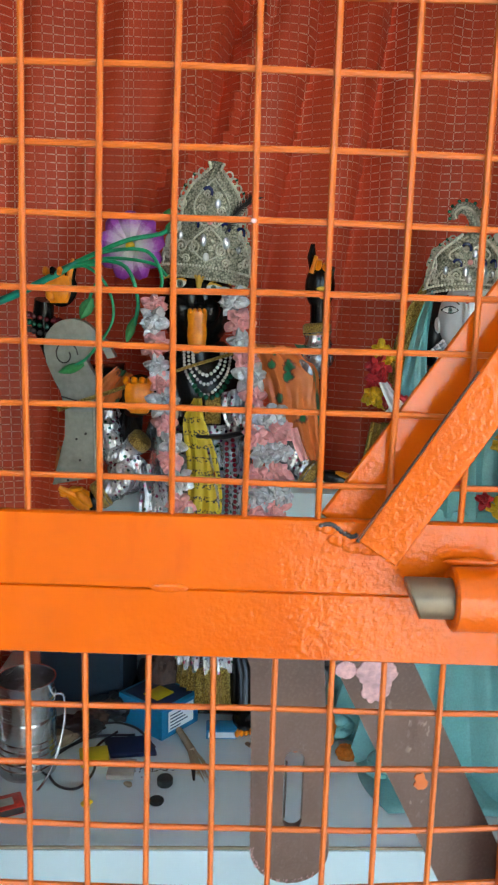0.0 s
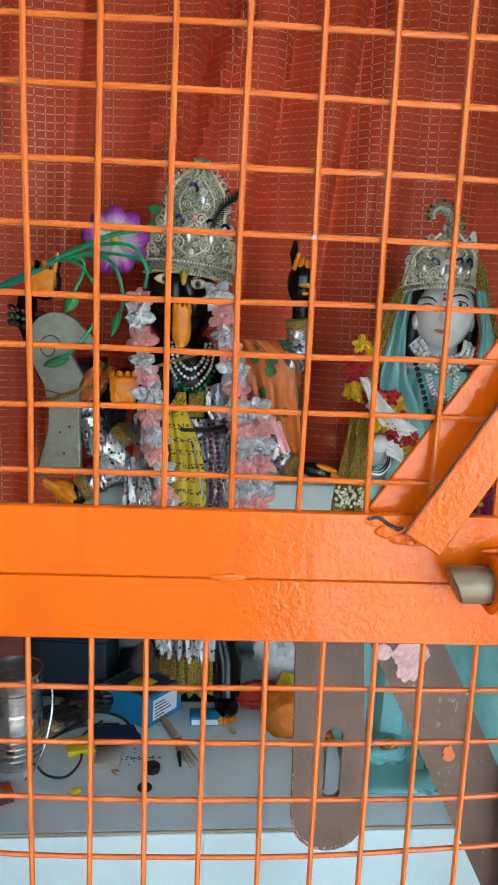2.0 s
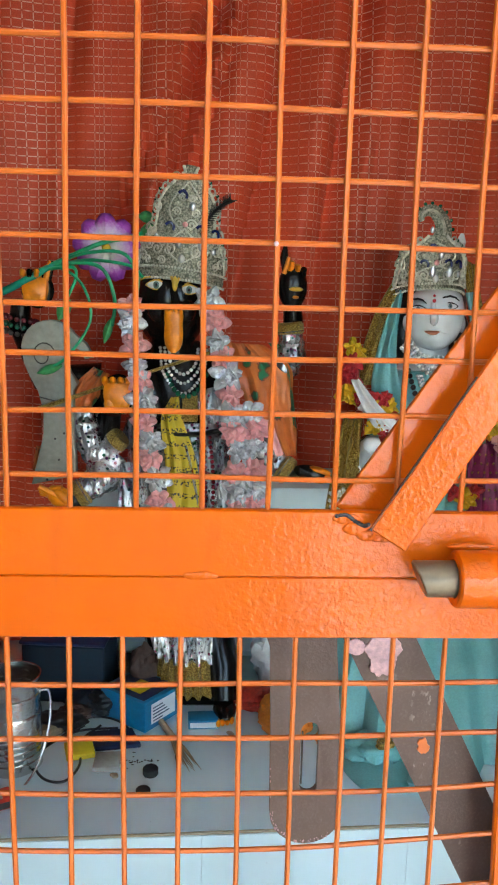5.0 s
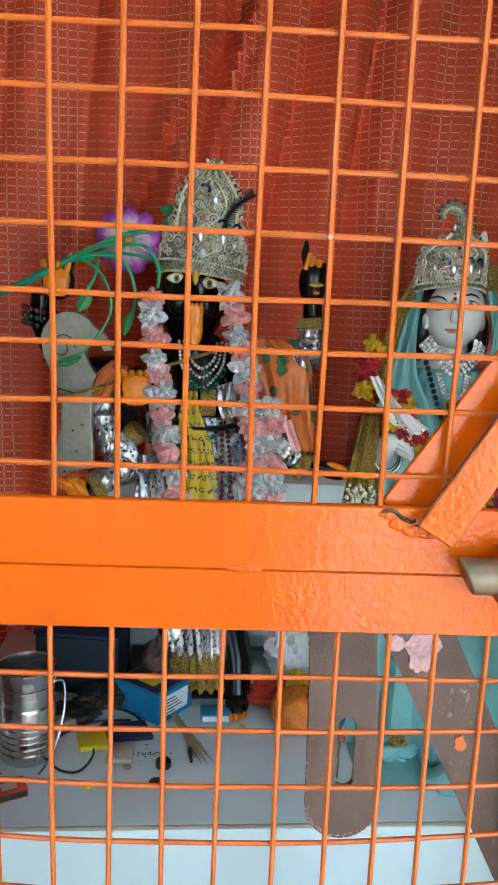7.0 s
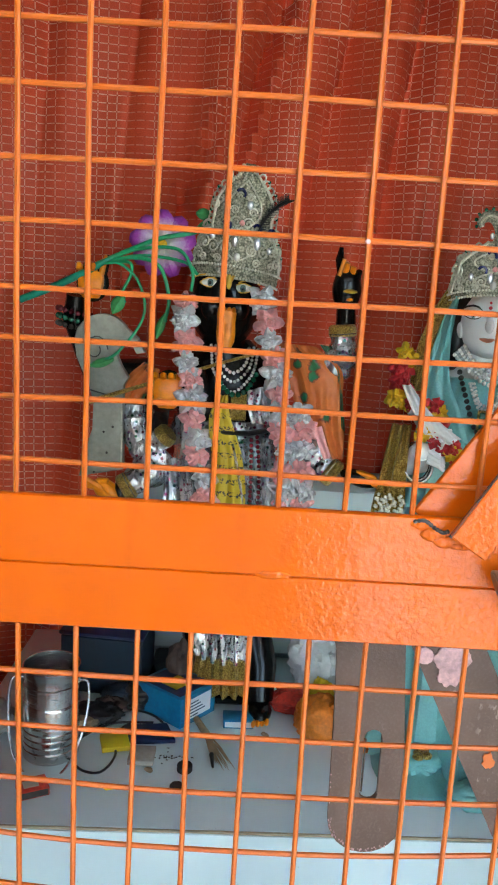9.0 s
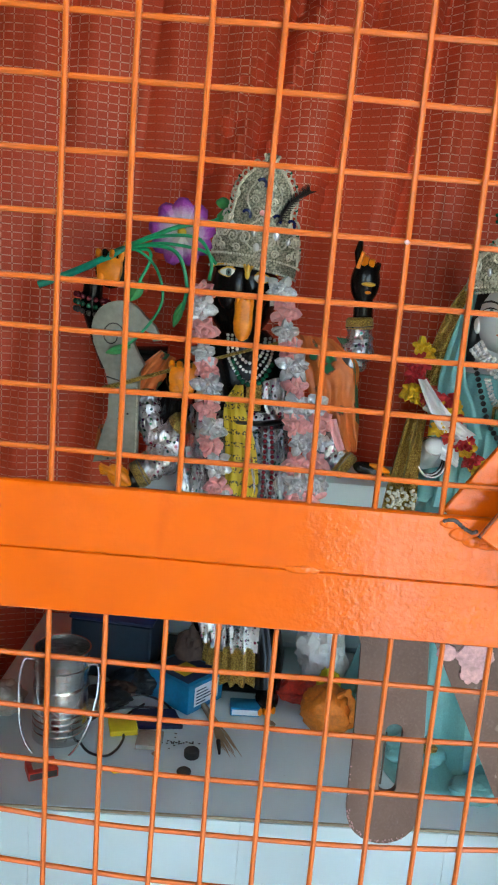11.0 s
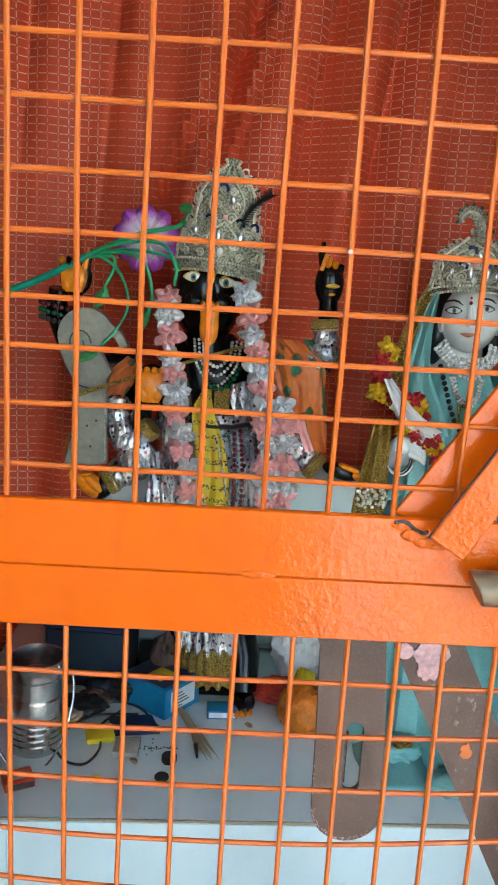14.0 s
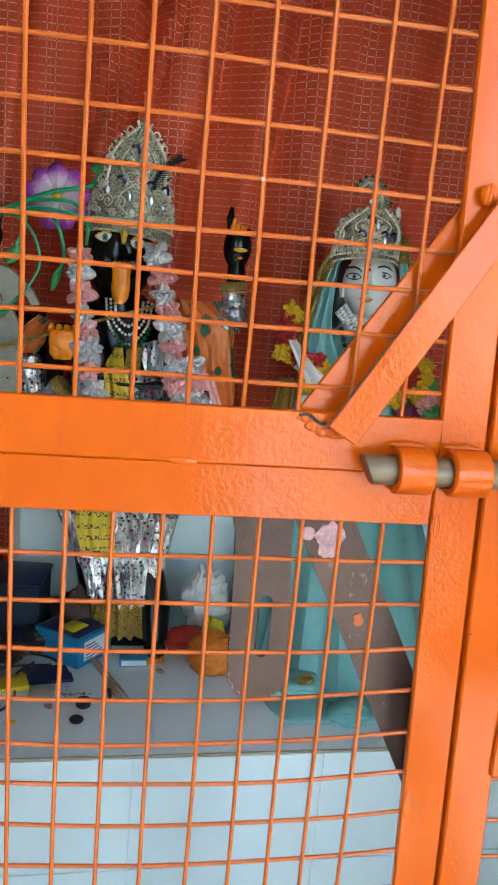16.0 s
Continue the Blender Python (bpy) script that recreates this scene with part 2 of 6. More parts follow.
LIP = plain("coral_paint", (0.62, 0.22, 0.12), 0.4)
RED = plain("red_paint", (0.55, 0.02, 0.04), 0.4)
EYE_WHITE = plain("eye_white_paint", (0.72, 0.74, 0.72), 0.25, vary=0.05)
EYE_GREEN = plain("grey_green_paint", (0.14, 0.22, 0.20), 0.25)
YELLOW_LINE = plain("yellow_paint", (0.72, 0.42, 0.04), 0.4)
TEAL = plain("teal_silk", (0.19, 0.46, 0.45), 0.45, grain=350, patch=14, vary=0.16, relief=0.1)
ORANGE_CLOTH = patterned_silk()
GREEN_TRIM = plain("green_silk", (0.02, 0.16, 0.07), 0.45, grain=300, patch=30, vary=0.3)
TARNISH = plain("tarnished_silver", (0.56, 0.54, 0.43), 0.38, 0.45, grain=200, patch=60, vary=0.4)
PINK = plain("pink_satin_ribbon", (0.86, 0.40, 0.39), 0.36, grain=250, patch=40, vary=0.14, relief=0.1)
SILVER_RIBBON = plain("silver_satin_ribbon", (0.74, 0.76, 0.78), 0.26, 0.25, grain=250, patch=45, vary=0.2, relief=0.1)
RED_PETAL = plain("red_cloth_petal", (0.50, 0.02, 0.03), 0.5, grain=250, patch=40, vary=0.25)
YELLOW_PETAL = plain("yellow_cloth_petal", (0.75, 0.46, 0.02), 0.5, grain=250, patch=40, vary=0.2)
WHITE_PETAL = plain("white_cloth_petal", (0.75, 0.74, 0.72), 0.5, grain=250, patch=40, vary=0.08)
MAGENTA = plain("magenta_silk", (0.24, 0.015, 0.08), 0.45, grain=250, patch=30, vary=0.25)
PEWTER = plain("dull_grey_metal", (0.27, 0.27, 0.225), 0.42, 0.35, grain=90, patch=14, vary=0.22)
PEARL = plain("white_pearl", (0.75, 0.74, 0.70), 0.15, 0.1, vary=0.05, relief=0)
GEM = plain("clear_cut_stone", (0.85, 0.88, 0.9), 0.06, 0.6, vary=0.05, relief=0)
GEM_BLUE = plain("dark_blue_stone", (0.012, 0.018, 0.10), 0.1, vary=0.2, relief=0)
GEM_GREEN = plain("green_stone", (0.01, 0.10, 0.05), 0.12, vary=0.2, relief=0)
GEM_RED = plain("ruby_stone", (0.13, 0.012, 0.02), 0.12, vary=0.2, relief=0)
PLASTIC_GREEN = plain("green_plastic", (0.015, 0.30, 0.12), 0.4, grain=150, patch=20, vary=0.25)
PLASTIC_TEAL = plain("teal_plastic", (0.008, 0.26, 0.17), 0.4, grain=150, patch=20, vary=0.3)
LEAF = plain("green_cloth_leaf", (0.06, 0.30, 0.09), 0.5, grain=200, patch=35, vary=0.25)
FEATHER = plain("black_feather", (0.012, 0.010, 0.010), 0.6, grain=200)
HAIR = plain("black_hair_paint", (0.012, 0.011, 0.011), 0.4, grain=200)
BOX_BLUE = plain("blue_printed_card", (0.01, 0.17, 0.33), 0.4, grain=120, patch=20, vary=0.2)
NAVY = plain("navy_card", (0.006, 0.016, 0.06), 0.5, grain=120, patch=14, vary=0.25)
DARK_TEAL = plain("dark_blue_cloth", (0.003, 0.014, 0.028), 0.7, grain=160, patch=10, vary=0.3)
PAPER = plain("white_paper_label", (0.72, 0.74, 0.76), 0.6, vary=0.05)
INK = plain("dark_ink", (0.03, 0.05, 0.09), 0.6)
CARD = plain("grey_card", (0.40, 0.37, 0.32), 0.7, grain=120, vary=0.15)
YELLOW_CARD = plain("yellow_card", (0.66, 0.50, 0.02), 0.5, vary=0.12)
RED_CARD = plain("red_printed_card", (0.50, 0.035, 0.02), 0.5, grain=150, patch=60, vary=0.4)
CABLE = plain("black_cable", (0.012, 0.012, 0.013), 0.45, vary=0.2)
STRAW = plain("broom_straw", (0.34, 0.26, 0.16), 0.7, grain=200, vary=0.3)
CHARCOAL = plain("charcoal_disc", (0.015, 0.014, 0.013), 0.8, grain=300, vary=0.4, relief=0.5)
MARIGOLD = plain("marigold_orange_cloth", (0.62, 0.17, 0.01), 0.65, grain=200, patch=30, vary=0.25, relief=0.4)
COTTON = plain("white_cotton_wool", (0.70, 0.70, 0.68), 0.9, grain=120, patch=25, vary=0.12, relief=0.6)
PINK_PRIMER = plain("pale_pink_filler", (0.54, 0.32, 0.33), 0.7, grain=420, patch=90, vary=0.34, relief=0.5)
RUST = plain("dark_bare_steel", (0.055, 0.045, 0.040), 0.6, 0.3, grain=200, vary=0.4)


# ---- shapes ----
class Shape:
    """Collects vertices and faces of one mesh."""

    def __init__(self):
        self.v, self.f, self.k, self.uv = [], [], [], None

    def add(self, verts, faces, k=0):
        n = len(self.v)
        self.v.extend(tuple(p) for p in verts)
        self.f.extend(tuple(i + n for i in f) for f in faces)
        self.k.extend([k] * len(faces))
        return self

    def grid(self, rows, k=0, closed=False, caps=False):
        """Skin over rows of equally many points."""
        n, w = len(rows), len(rows[0])
        faces = []
        for i in range(n - 1):
            for j in range(w if closed else w - 1):
                a, b = i * w + j, i * w + (j + 1) % w
                faces.append((a, b, b + w, a + w))
        if caps:
            faces += [tuple(range(w - 1, -1, -1)), tuple(range((n - 1) * w, n * w))]
        return self.add([p for r in rows for p in r], faces, k)

    def ball(self, c, r, k=0, seg=16, rings=10, m=None):
        """An ellipsoid; r may be one radius or three."""
        r = (r, r, r) if isinstance(r, (int, float)) else r
        rows = []
        for i in range(rings + 1):
            a = math.pi * (0.02 + 0.96 * i / rings)
            row = []
            for j in range(seg):
                b = 2 * math.pi * j / seg
                p = Vector((r[0] * math.sin(a) * math.cos(b), r[1] * math.sin(a) * math.sin(b), -r[2] * math.cos(a)))
                row.append(Vector(c) + (m @ p if m else p))
            rows.append(row)
        return self.grid(rows, k, True, True)

    def tube(self, path, radius, k=0, seg=10, flat=1.0):
        """A round bar along a path; radius may be a list, one for each point."""
        pts = [Vector(p) for p in path]
        rad = radius if isinstance(radius, (list, tuple)) else [radius] * len(pts)
        rows, side = [], None
        for i, p in enumerate(pts):
            d = (pts[min(i + 1, len(pts) - 1)] - pts[max(i - 1, 0)]).normalized()
            if side is None:
                side = d.cross(Vector((0, 0, 1)) if abs(d.z) < 0.9 else Vector((0, 1, 0))).normalized()
            side = (side - d * side.dot(d)).normalized()
            up = side.cross(d)
            rows.append([p + rad[i] * (math.cos(2 * math.pi * j / seg) * side + flat * math.sin(2 * math.pi * j / seg) * up) for j in range(seg)])
        return self.grid(rows, k, True, True)

    def lathe(self, c, profile, k=0, seg=28, sx=1.0, sy=1.0):
        """Turned round the upright axis at c; profile rows of (radius, height)."""
        rows = [[(c[0] + sx * r * math.cos(2 * math.pi * j / seg), c[1] + sy * r * math.sin(2 * math.pi * j / seg), c[2] + h) for j in range(seg)] for r, h in profile]
        return self.grid(rows, k, True, True)

    def slab(self, outline, thick, m, k=0, bevel=0.0):
        """A flat plate with the outline (u, w), laid by the matrix m; its front faces m's -y."""
        n = len(outline)
        cu, cw = sum(p[0] for p in outline) / n, sum(p[1] for p in outline) / n
        size = max(max(abs(p[0] - cu), abs(p[1] - cw)) for p in outline)
        rows = []
        for shrink, depth in ((bevel, 0.0), (0.0, bevel), (0.0, thick - bevel), (bevel, thick)):
            s = 1 - shrink / size
            rows.append([m @ Vector((cu + (u - cu) * s, depth, cw + (w - cw) * s)) for u, w in outline])
        return self.grid(rows, k, True, True)

    def box(self, lo, hi, k=0, bevel=0.0015, m=None):
        """A block with chamfered edges."""
        b = min(bevel, *(0.45 * (h - l) for l, h in zip(lo, hi)))
        rows = []
        for z, s in ((lo[2], b), (lo[2] + b, 0.0), (hi[2] - b, 0.0), (hi[2], b)):
            x0, x1, y0, y1 = lo[0] + s, hi[0] - s, lo[1] + s, hi[1] - s
            c = b
            ring = [(x0 + c, y0), (x1 - c, y0), (x1, y0 + c), (x1, y1 - c), (x1 - c, y1), (x0 + c, y1), (x0, y1 - c), (x0, y0 + c)]
            rows.append([m @ Vector((x, y, z)) if m else (x, y, z) for x, y in ring])
        return self.grid(rows, k, True, True)

    def mesh(self, name, mats, smooth=True):
        me = bpy.data.meshes.new(name)
        me.from_pydata([tuple(p) for p in self.v], [], self.f)
        for m in mats if isinstance(mats, (list, tuple)) else [mats]:
            me.materials.append(m.m)
        me.polygons.foreach_set("material_index", self.k)
        bm = bmesh.new()
        bm.from_mesh(me)
        bmesh.ops.recalc_face_normals(bm, faces=bm.faces)
        bm.to_mesh(me)
        bm.free()
        if smooth:
            me.polygons.foreach_set("use_smooth", [True] * len(me.polygons))
            me.set_sharp_from_angle(angle=radians(38))
        me.update()
        return me


def part(name, shape, mats, parent=None, label="", smooth=True):
    """One mesh object, under its thing where one is given."""
    me = shape if isinstance(shape, bpy.types.Mesh) else shape.mesh(name, mats, smooth)
    ob = new(name, me)
    if parent:
        ob.parent = parent
    return tagged(ob, label)


def thing(name, label, category, group="", kind=""):
    return tagged(new(name), label, category, group, kind)


def setting(name, shape, mats, label, category="", smooth=True):
    return tagged(part(name, shape, mats, smooth=smooth), label, category, kind="structure")


def bend(points, steps=8):
    """A smooth path through the points (Catmull-Rom)."""
    p = [Vector(q) for q in points]
    p = [2 * p[0] - p[1], *p, 2 * p[-1] - p[-2]]
    out = []
    for i in range(1, len(p) - 2):
        for s in range(steps):
            t = s / steps
            out.append(0.5 * (2 * p[i] + (p[i + 1] - p[i - 1]) * t + (2 * p[i - 1] - 5 * p[i] + 4 * p[i + 1] - p[i + 2]) * t * t + (3 * p[i] - p[i - 1] - 3 * p[i + 1] + p[i + 2]) * t ** 3))
    return out + [p[-2]]


# ---- the hall and the shrine room ----
FRONT, TOP, BACK = 0.652, 0.633, 1.36


def block(name, lo, hi, mat, label, category=""):
    return setting(name, Shape().box(lo, hi, 0, 0.003), mat, label, category)


block("floor", (-3.0, -2.6, -0.1), (3.0, 1.6, 0.0), FLOOR, "grey stone floor of the temple hall", "floor")
block("ceiling", (-3.0, -2.6, 2.9), (3.0, 1.6, 3.0), PLASTER, "plain plastered ceiling", "ceiling")
block("wall_north", (-3.0, 1.5, 0.0), (3.0, 1.6, 2.9), PLASTER, "pale plastered wall behind the red curtain", "wall")
block("wall_west", (-3.1, -2.6, 0.0), (-3.0, 1.6, 2.9), PLASTER, "pale plastered side wall", "wall")
block("wall_east", (3.0, -2.6, 0.0), (3.1, 1.6, 2.9), PLASTER, "pale plastered side wall", "wall")
# Unseen wall: doorway placed by the rail's glare, both windows added for light.
block("wall_south", (-3.0, -2.6, 0.0), (-1.05, -2.5, 2.9), PLASTER, "pale plastered wall beside the added narrow window", "wall")
block("wall_south", (-1.05, -2.6, 0.0), (-0.4, -2.5, 1.3), PLASTER, "pale plastered wall under the added narrow window", "wall")
block("wall_south", (-1.05, -2.6, 2.7), (-0.4, -2.5, 2.9), PLASTER, "pale plastered beam over the added narrow window", "wall")
block("wall_south", (-0.4, -2.6, 0.0), (0.42, -2.5, 2.9), PLASTER, "pale plastered wall beside the doorway", "wall")
block("wall_south", (1.0, -2.6, 0.0), (1.15, -2.5, 2.9), PLASTER, "pale plastered pier between doorway and unseen window", "wall")
block("wall_south", (1.15, -2.6, 0.0), (2.85, -2.5, 0.9), PLASTER, "pale plastered wall under the unseen wide window", "wall")
block("wall_south", (2.85, -2.6, 0.0), (3.0, -2.5, 2.9), PLASTER, "pale plastered wall beside the unseen wide window", "wall")
block("wall_south", (1.15, -2.6, 2.7), (2.85, -2.5, 2.9), PLASTER, "pale plastered beam over the unseen wide window", "wall")
block("wall_south", (0.42, -2.6, 2.3), (1.0, -2.5, 2.9), PLASTER, "pale plastered beam over the doorway", "wall")
setting("ground", Shape().box((-400, -400, -0.4), (400, 400, -0.11), 0, 0.01), GROUND, "pale concrete yard outside the hall", "ground")
# The jambs that carry the gate, out of view on both sides.
block("wall_gate", (-1.6, -0.02, 0.0), (-0.47, 0.10, 2.9), PLASTER, "pale plastered jamb beside the gate", "wall")
block("wall_gate", (0.76, -0.02, 0.0), (1.6, 0.10, 2.9), PLASTER, "pale plastered jamb beside the gate", "wall")
block("wall_gate", (-0.47, -0.02, 2.02), (0.76, 0.10, 2.9), PLASTER, "pale plastered lintel over the gate", "wall")
# Unseen side walls, kept dark so less light bounces onto the statues.
block("wall_shrine", (-1.06, 0.10, 0.0), (-0.98, 1.5, 2.9), TERRACOTTA, "unseen shrine side wall, dark red to deepen the shade", "wall")
block("wall_shrine", (1.26, 0.10, 0.0), (1.34, 1.5, 2.9), TERRACOTTA, "unseen shrine side wall, dark red to deepen the shade", "wall")


def curtain():
    """Hangs behind the statues in uneven folds."""
    s, rows, uvs = Shape(), [], []
    x0, x1, z0, z1, n, m = -0.97, 1.25, 0.40, 2.6, 420, 60
    # Creases that lean to the right going up: x and z of a point, lean, depth, width, top and foot.
    creases = ((-0.118, 1.634, 0.22, 0.040, 0.018), (-0.180, 1.66, 0.50, 0.036, 0.015), (0.059, 1.645, 0.20, 0.032, 0.022), (0.205, 1.55, 0.14, 0.036, 0.028), (-0.04, 1.75, 0.30, 0.026, 0.012), (-0.350, 1.505, 0.08, 0.014, 0.024), (0.30, 1.6, 0.10, 0.012, 0.020), (-0.52, 1.5, 0.05, 0.016, 0.030))

    def fold(x, z):
        q = x - 0.14 * (z - 1.3)
        a = 0.010 * math.sin(2 * math.pi * q / 0.155 + 0.6) + 0.003 * math.sin(2 * math.pi * q / 0.083 + 2.0) + 0.014 * math.sin(2 * math.pi * q / 0.47 + 1.0)
        for cx, cz, slope, deep, wide in creases:
            d = x - cx - slope * (z - cz)
            fade = max(0.15, min(1.0, (z - 1.15) / 0.45))
            a += fade * deep * math.exp(-(d / (wide * (0.45 if d < 0 else 1.5))) ** 2)
            a -= fade * 0.45 * deep * math.exp(-((d + 1.5 * wide) / wide) ** 2)
        return BACK + a
    for i in range(m + 1):
        z = z0 + (z1 - z0) * i / m
        rows.append([(x0 + (x1 - x0) * j / n, fold(x0 + (x1 - x0) * j / n, z), z) for j in range(n + 1)])
    s.grid(rows)
    me = s.mesh("curtain", CURTAIN)
    run = [0.0]
    for a, b in zip(rows[m // 2], rows[m // 2][1:]):
        run.append(run[-1] + math.hypot(b[0] - a[0], b[1] - a[1]))
    layer = me.uv_layers.new(name="cloth")
    for loop in me.loops:
        i, j = divmod(loop.vertex_index, n + 1)
        layer.data[loop.index].uv = (run[j], rows[i][j][2])
    ob = part("curtain", me, CURTAIN)
    thick = ob.modifiers.new("thickness", "SOLIDIFY")
    thick.thickness = 0.002
    tagged(ob, "brick red curtain with a pale woven grid, hanging in folds", "curtain")
    rod = thing("curtain_rod", "plain steel curtain rod over the shrine", "curtain rod")
    part("rod", Shape().tube([(-0.98, BACK, 2.6), (1.26, BACK, 2.6)], 0.009), STEEL, rod)


curtain()


def plinth():
    """White tiled platform, standing slightly askew to the gate: core, slab on top, tiles on the front."""
    skew = Matrix(((1, 0, 0, 0), (0.040, 1, 0, 0), (0, 0, 1, 0), (0, 0, 0, 1)))
    core = setting("plinth", Shape().box((-0.49, FRONT + 0.008, 0.0), (1.24, 1.30, TOP - 0.006), 0, 0.001, skew), GROUT, "white tiled platform under the statues", "platform")
    part("slab", Shape().box((-0.49, FRONT + 0.0038, TOP - 0.0055), (1.24, 1.30, TOP), 0, 0.0008, skew), TILE, core)
    part("edge_joint", Shape().box((-0.49, FRONT + 0.0004, TOP - 0.0050), (1.24, FRONT + 0.0036, TOP - 0.0004), 0, 0.0008, skew), EDGE, core, "yellowed joint along the edge")
    fx = [-0.49, -0.335, -0.03, 0.275, 0.58, 0.885, 1.24]
    for a, b in zip(fx, fx[1:]):
        for c, d in ((0.006, 0.216), (0.218, 0.428), (0.43, TOP - 0.0053)):
            part("tile", Shape().box((a + 0.0002, FRONT - 0.001, c), (b - 0.0002, FRONT + 0.0075, d), 0, 0.0004, skew), TILE, core)
    setting("back_step", Shape().box((-0.30, 1.19, TOP), (1.0, 1.315, 1.03), 0, 0.02), TILE, "white glazed step behind the statues", "platform")


plinth()


# ---- the gate ----
def lean(z):
    """How far the gate's stiles stand off upright at a height."""
    return -0.040 * (z - 1.27)


def angle_bar(ends, legs):
    """An angle iron: ends (x0, x1, z) from bottom to top; legs give the front and return leg as (u0, u1, y0, y1), u across from 0 to 1."""
    s = Shape()
    b = 0.0011
    (x0, x1, z0), (x2, x3, z1) = ends
    for u0, u1, y0, y1 in legs:
        rows = []
        for t, e in ((0, b), (b / (z1 - z0), 0), (1 - b / (z1 - z0), 0), (1, b)):
            l, r, z = x0 + (x2 - x0) * t, x1 + (x3 - x1) * t, z0 + (z1 - z0) * t
            a, c = l + (r - l) * u0 + e, l + (r - l) * u1 - e
            rows.append([(a + b, y0 + e, z), (c - b, y0 + e, z), (c, y0 + b + e, z), (c, y1 - b - e, z), (c - b, y1 - e, z), (a + b, y1 - e, z), (a, y1 - b - e, z), (a, y0 + b + e, z)])
        s.grid(rows, 0, True, True)
    return s


def rail_bar(x0, x1, z0, z1, y0, low):
    """A level angle iron; low: whether its return leg runs along the lower edge."""
    s = Shape().box((x0, y0, z0), (x1, y0 + 0.005, z1), 0, 0.0006)
    a, b = (z0, z0 + 0.004) if low else (z1 - 0.004, z1)
    return s.box((x0, y0 + 0.004, a), (x1, DEEP, b), 0, 0.0008)


FACE, DEEP = -0.0045, 0.026
rng = random.Random(5)


def wire_run(a, b, sag, parent, waver=0.0005):
    """One wire of the welded mesh, slightly uneven."""
    a, b = Vector(a), Vector(b)
    n = max(4, int((b - a).length / 0.022))
    ph, pq = rng.uniform(0, 6), rng.uniform(0, 6)
    pts = []
    for i in range(n + 1):
        t = i / n
        p = a.lerp(b, t)
        w = waver * math.sin(9 * t + ph) + 0.5 * waver * math.sin(23 * t + pq)
        p += Vector((w, 0.4 * w, 0)) if abs(b.z - a.z) > abs(b.x - a.x) else Vector((0, 0.4 * w, w + sag(p.x)))
        pts.append(p)
    part("wire", Shape().tube(pts, 0.00135, 0, 7), WIRE, parent)


def weld_lump(c, r, parent, n=5):
    """An uneven run of weld metal under the paint."""
    s, rows = Shape(), []
    k = rng.uniform(0, 9)
    for i in range(13):
        t = i / 12 * 2 - 1
        w = math.sqrt(max(0.0, 1 - t * t)) * (0.93 + 0.07 * math.sin(7 * t + k))
        rows.append([(c[0] + r[0] * t, c[1] - r[1] * 0.55 * w * math.sin(a) * (0.8 + 0.2 * math.sin(11 * t + k)), c[2] + r[2] * (w * math.cos(a) + 0.08 * math.sin(5 * t + k))) for a in [2 * math.pi * j / 12 for j in range(12)]])
    part("weld_bead", s.grid(rows, 0, True, True), ORANGE, parent)


def flat_bar(p, q, width, y0, y1, k=0, s=None, tilt=0.0):
    """A flat steel bar in the gate's plane from p to q (x, z); its edge line is p-q, the width goes to its lower right."""
    s = s or Shape()
    d = Vector((q[0] - p[0], 0, q[1] - p[1])).normalized()
    n = Vector((d.z, 0, -d.x))
    b = 0.0006
    rows = []
    for t, e in ((0, b), (b, 0), (1, 0), (1, b)):
        base = Vector((p[0], 0, p[1])).lerp(Vector((q[0], 0, q[1])), t if t in (0, 1) else 0.004)
        ring = [(b + e, y0 + e), (width - b - e, y0 + tilt + e), (width - e, y0 + tilt + b), (width - e, y1 + tilt - b), (width - b - e, y1 + tilt - e), (b + e, y1 - e), (e, y1 - b), (e, y0 + b)]
        rows.append([base + n * w + Vector((0, y, 0)) for w, y in ring])
    return s.grid(rows, k, True, True)


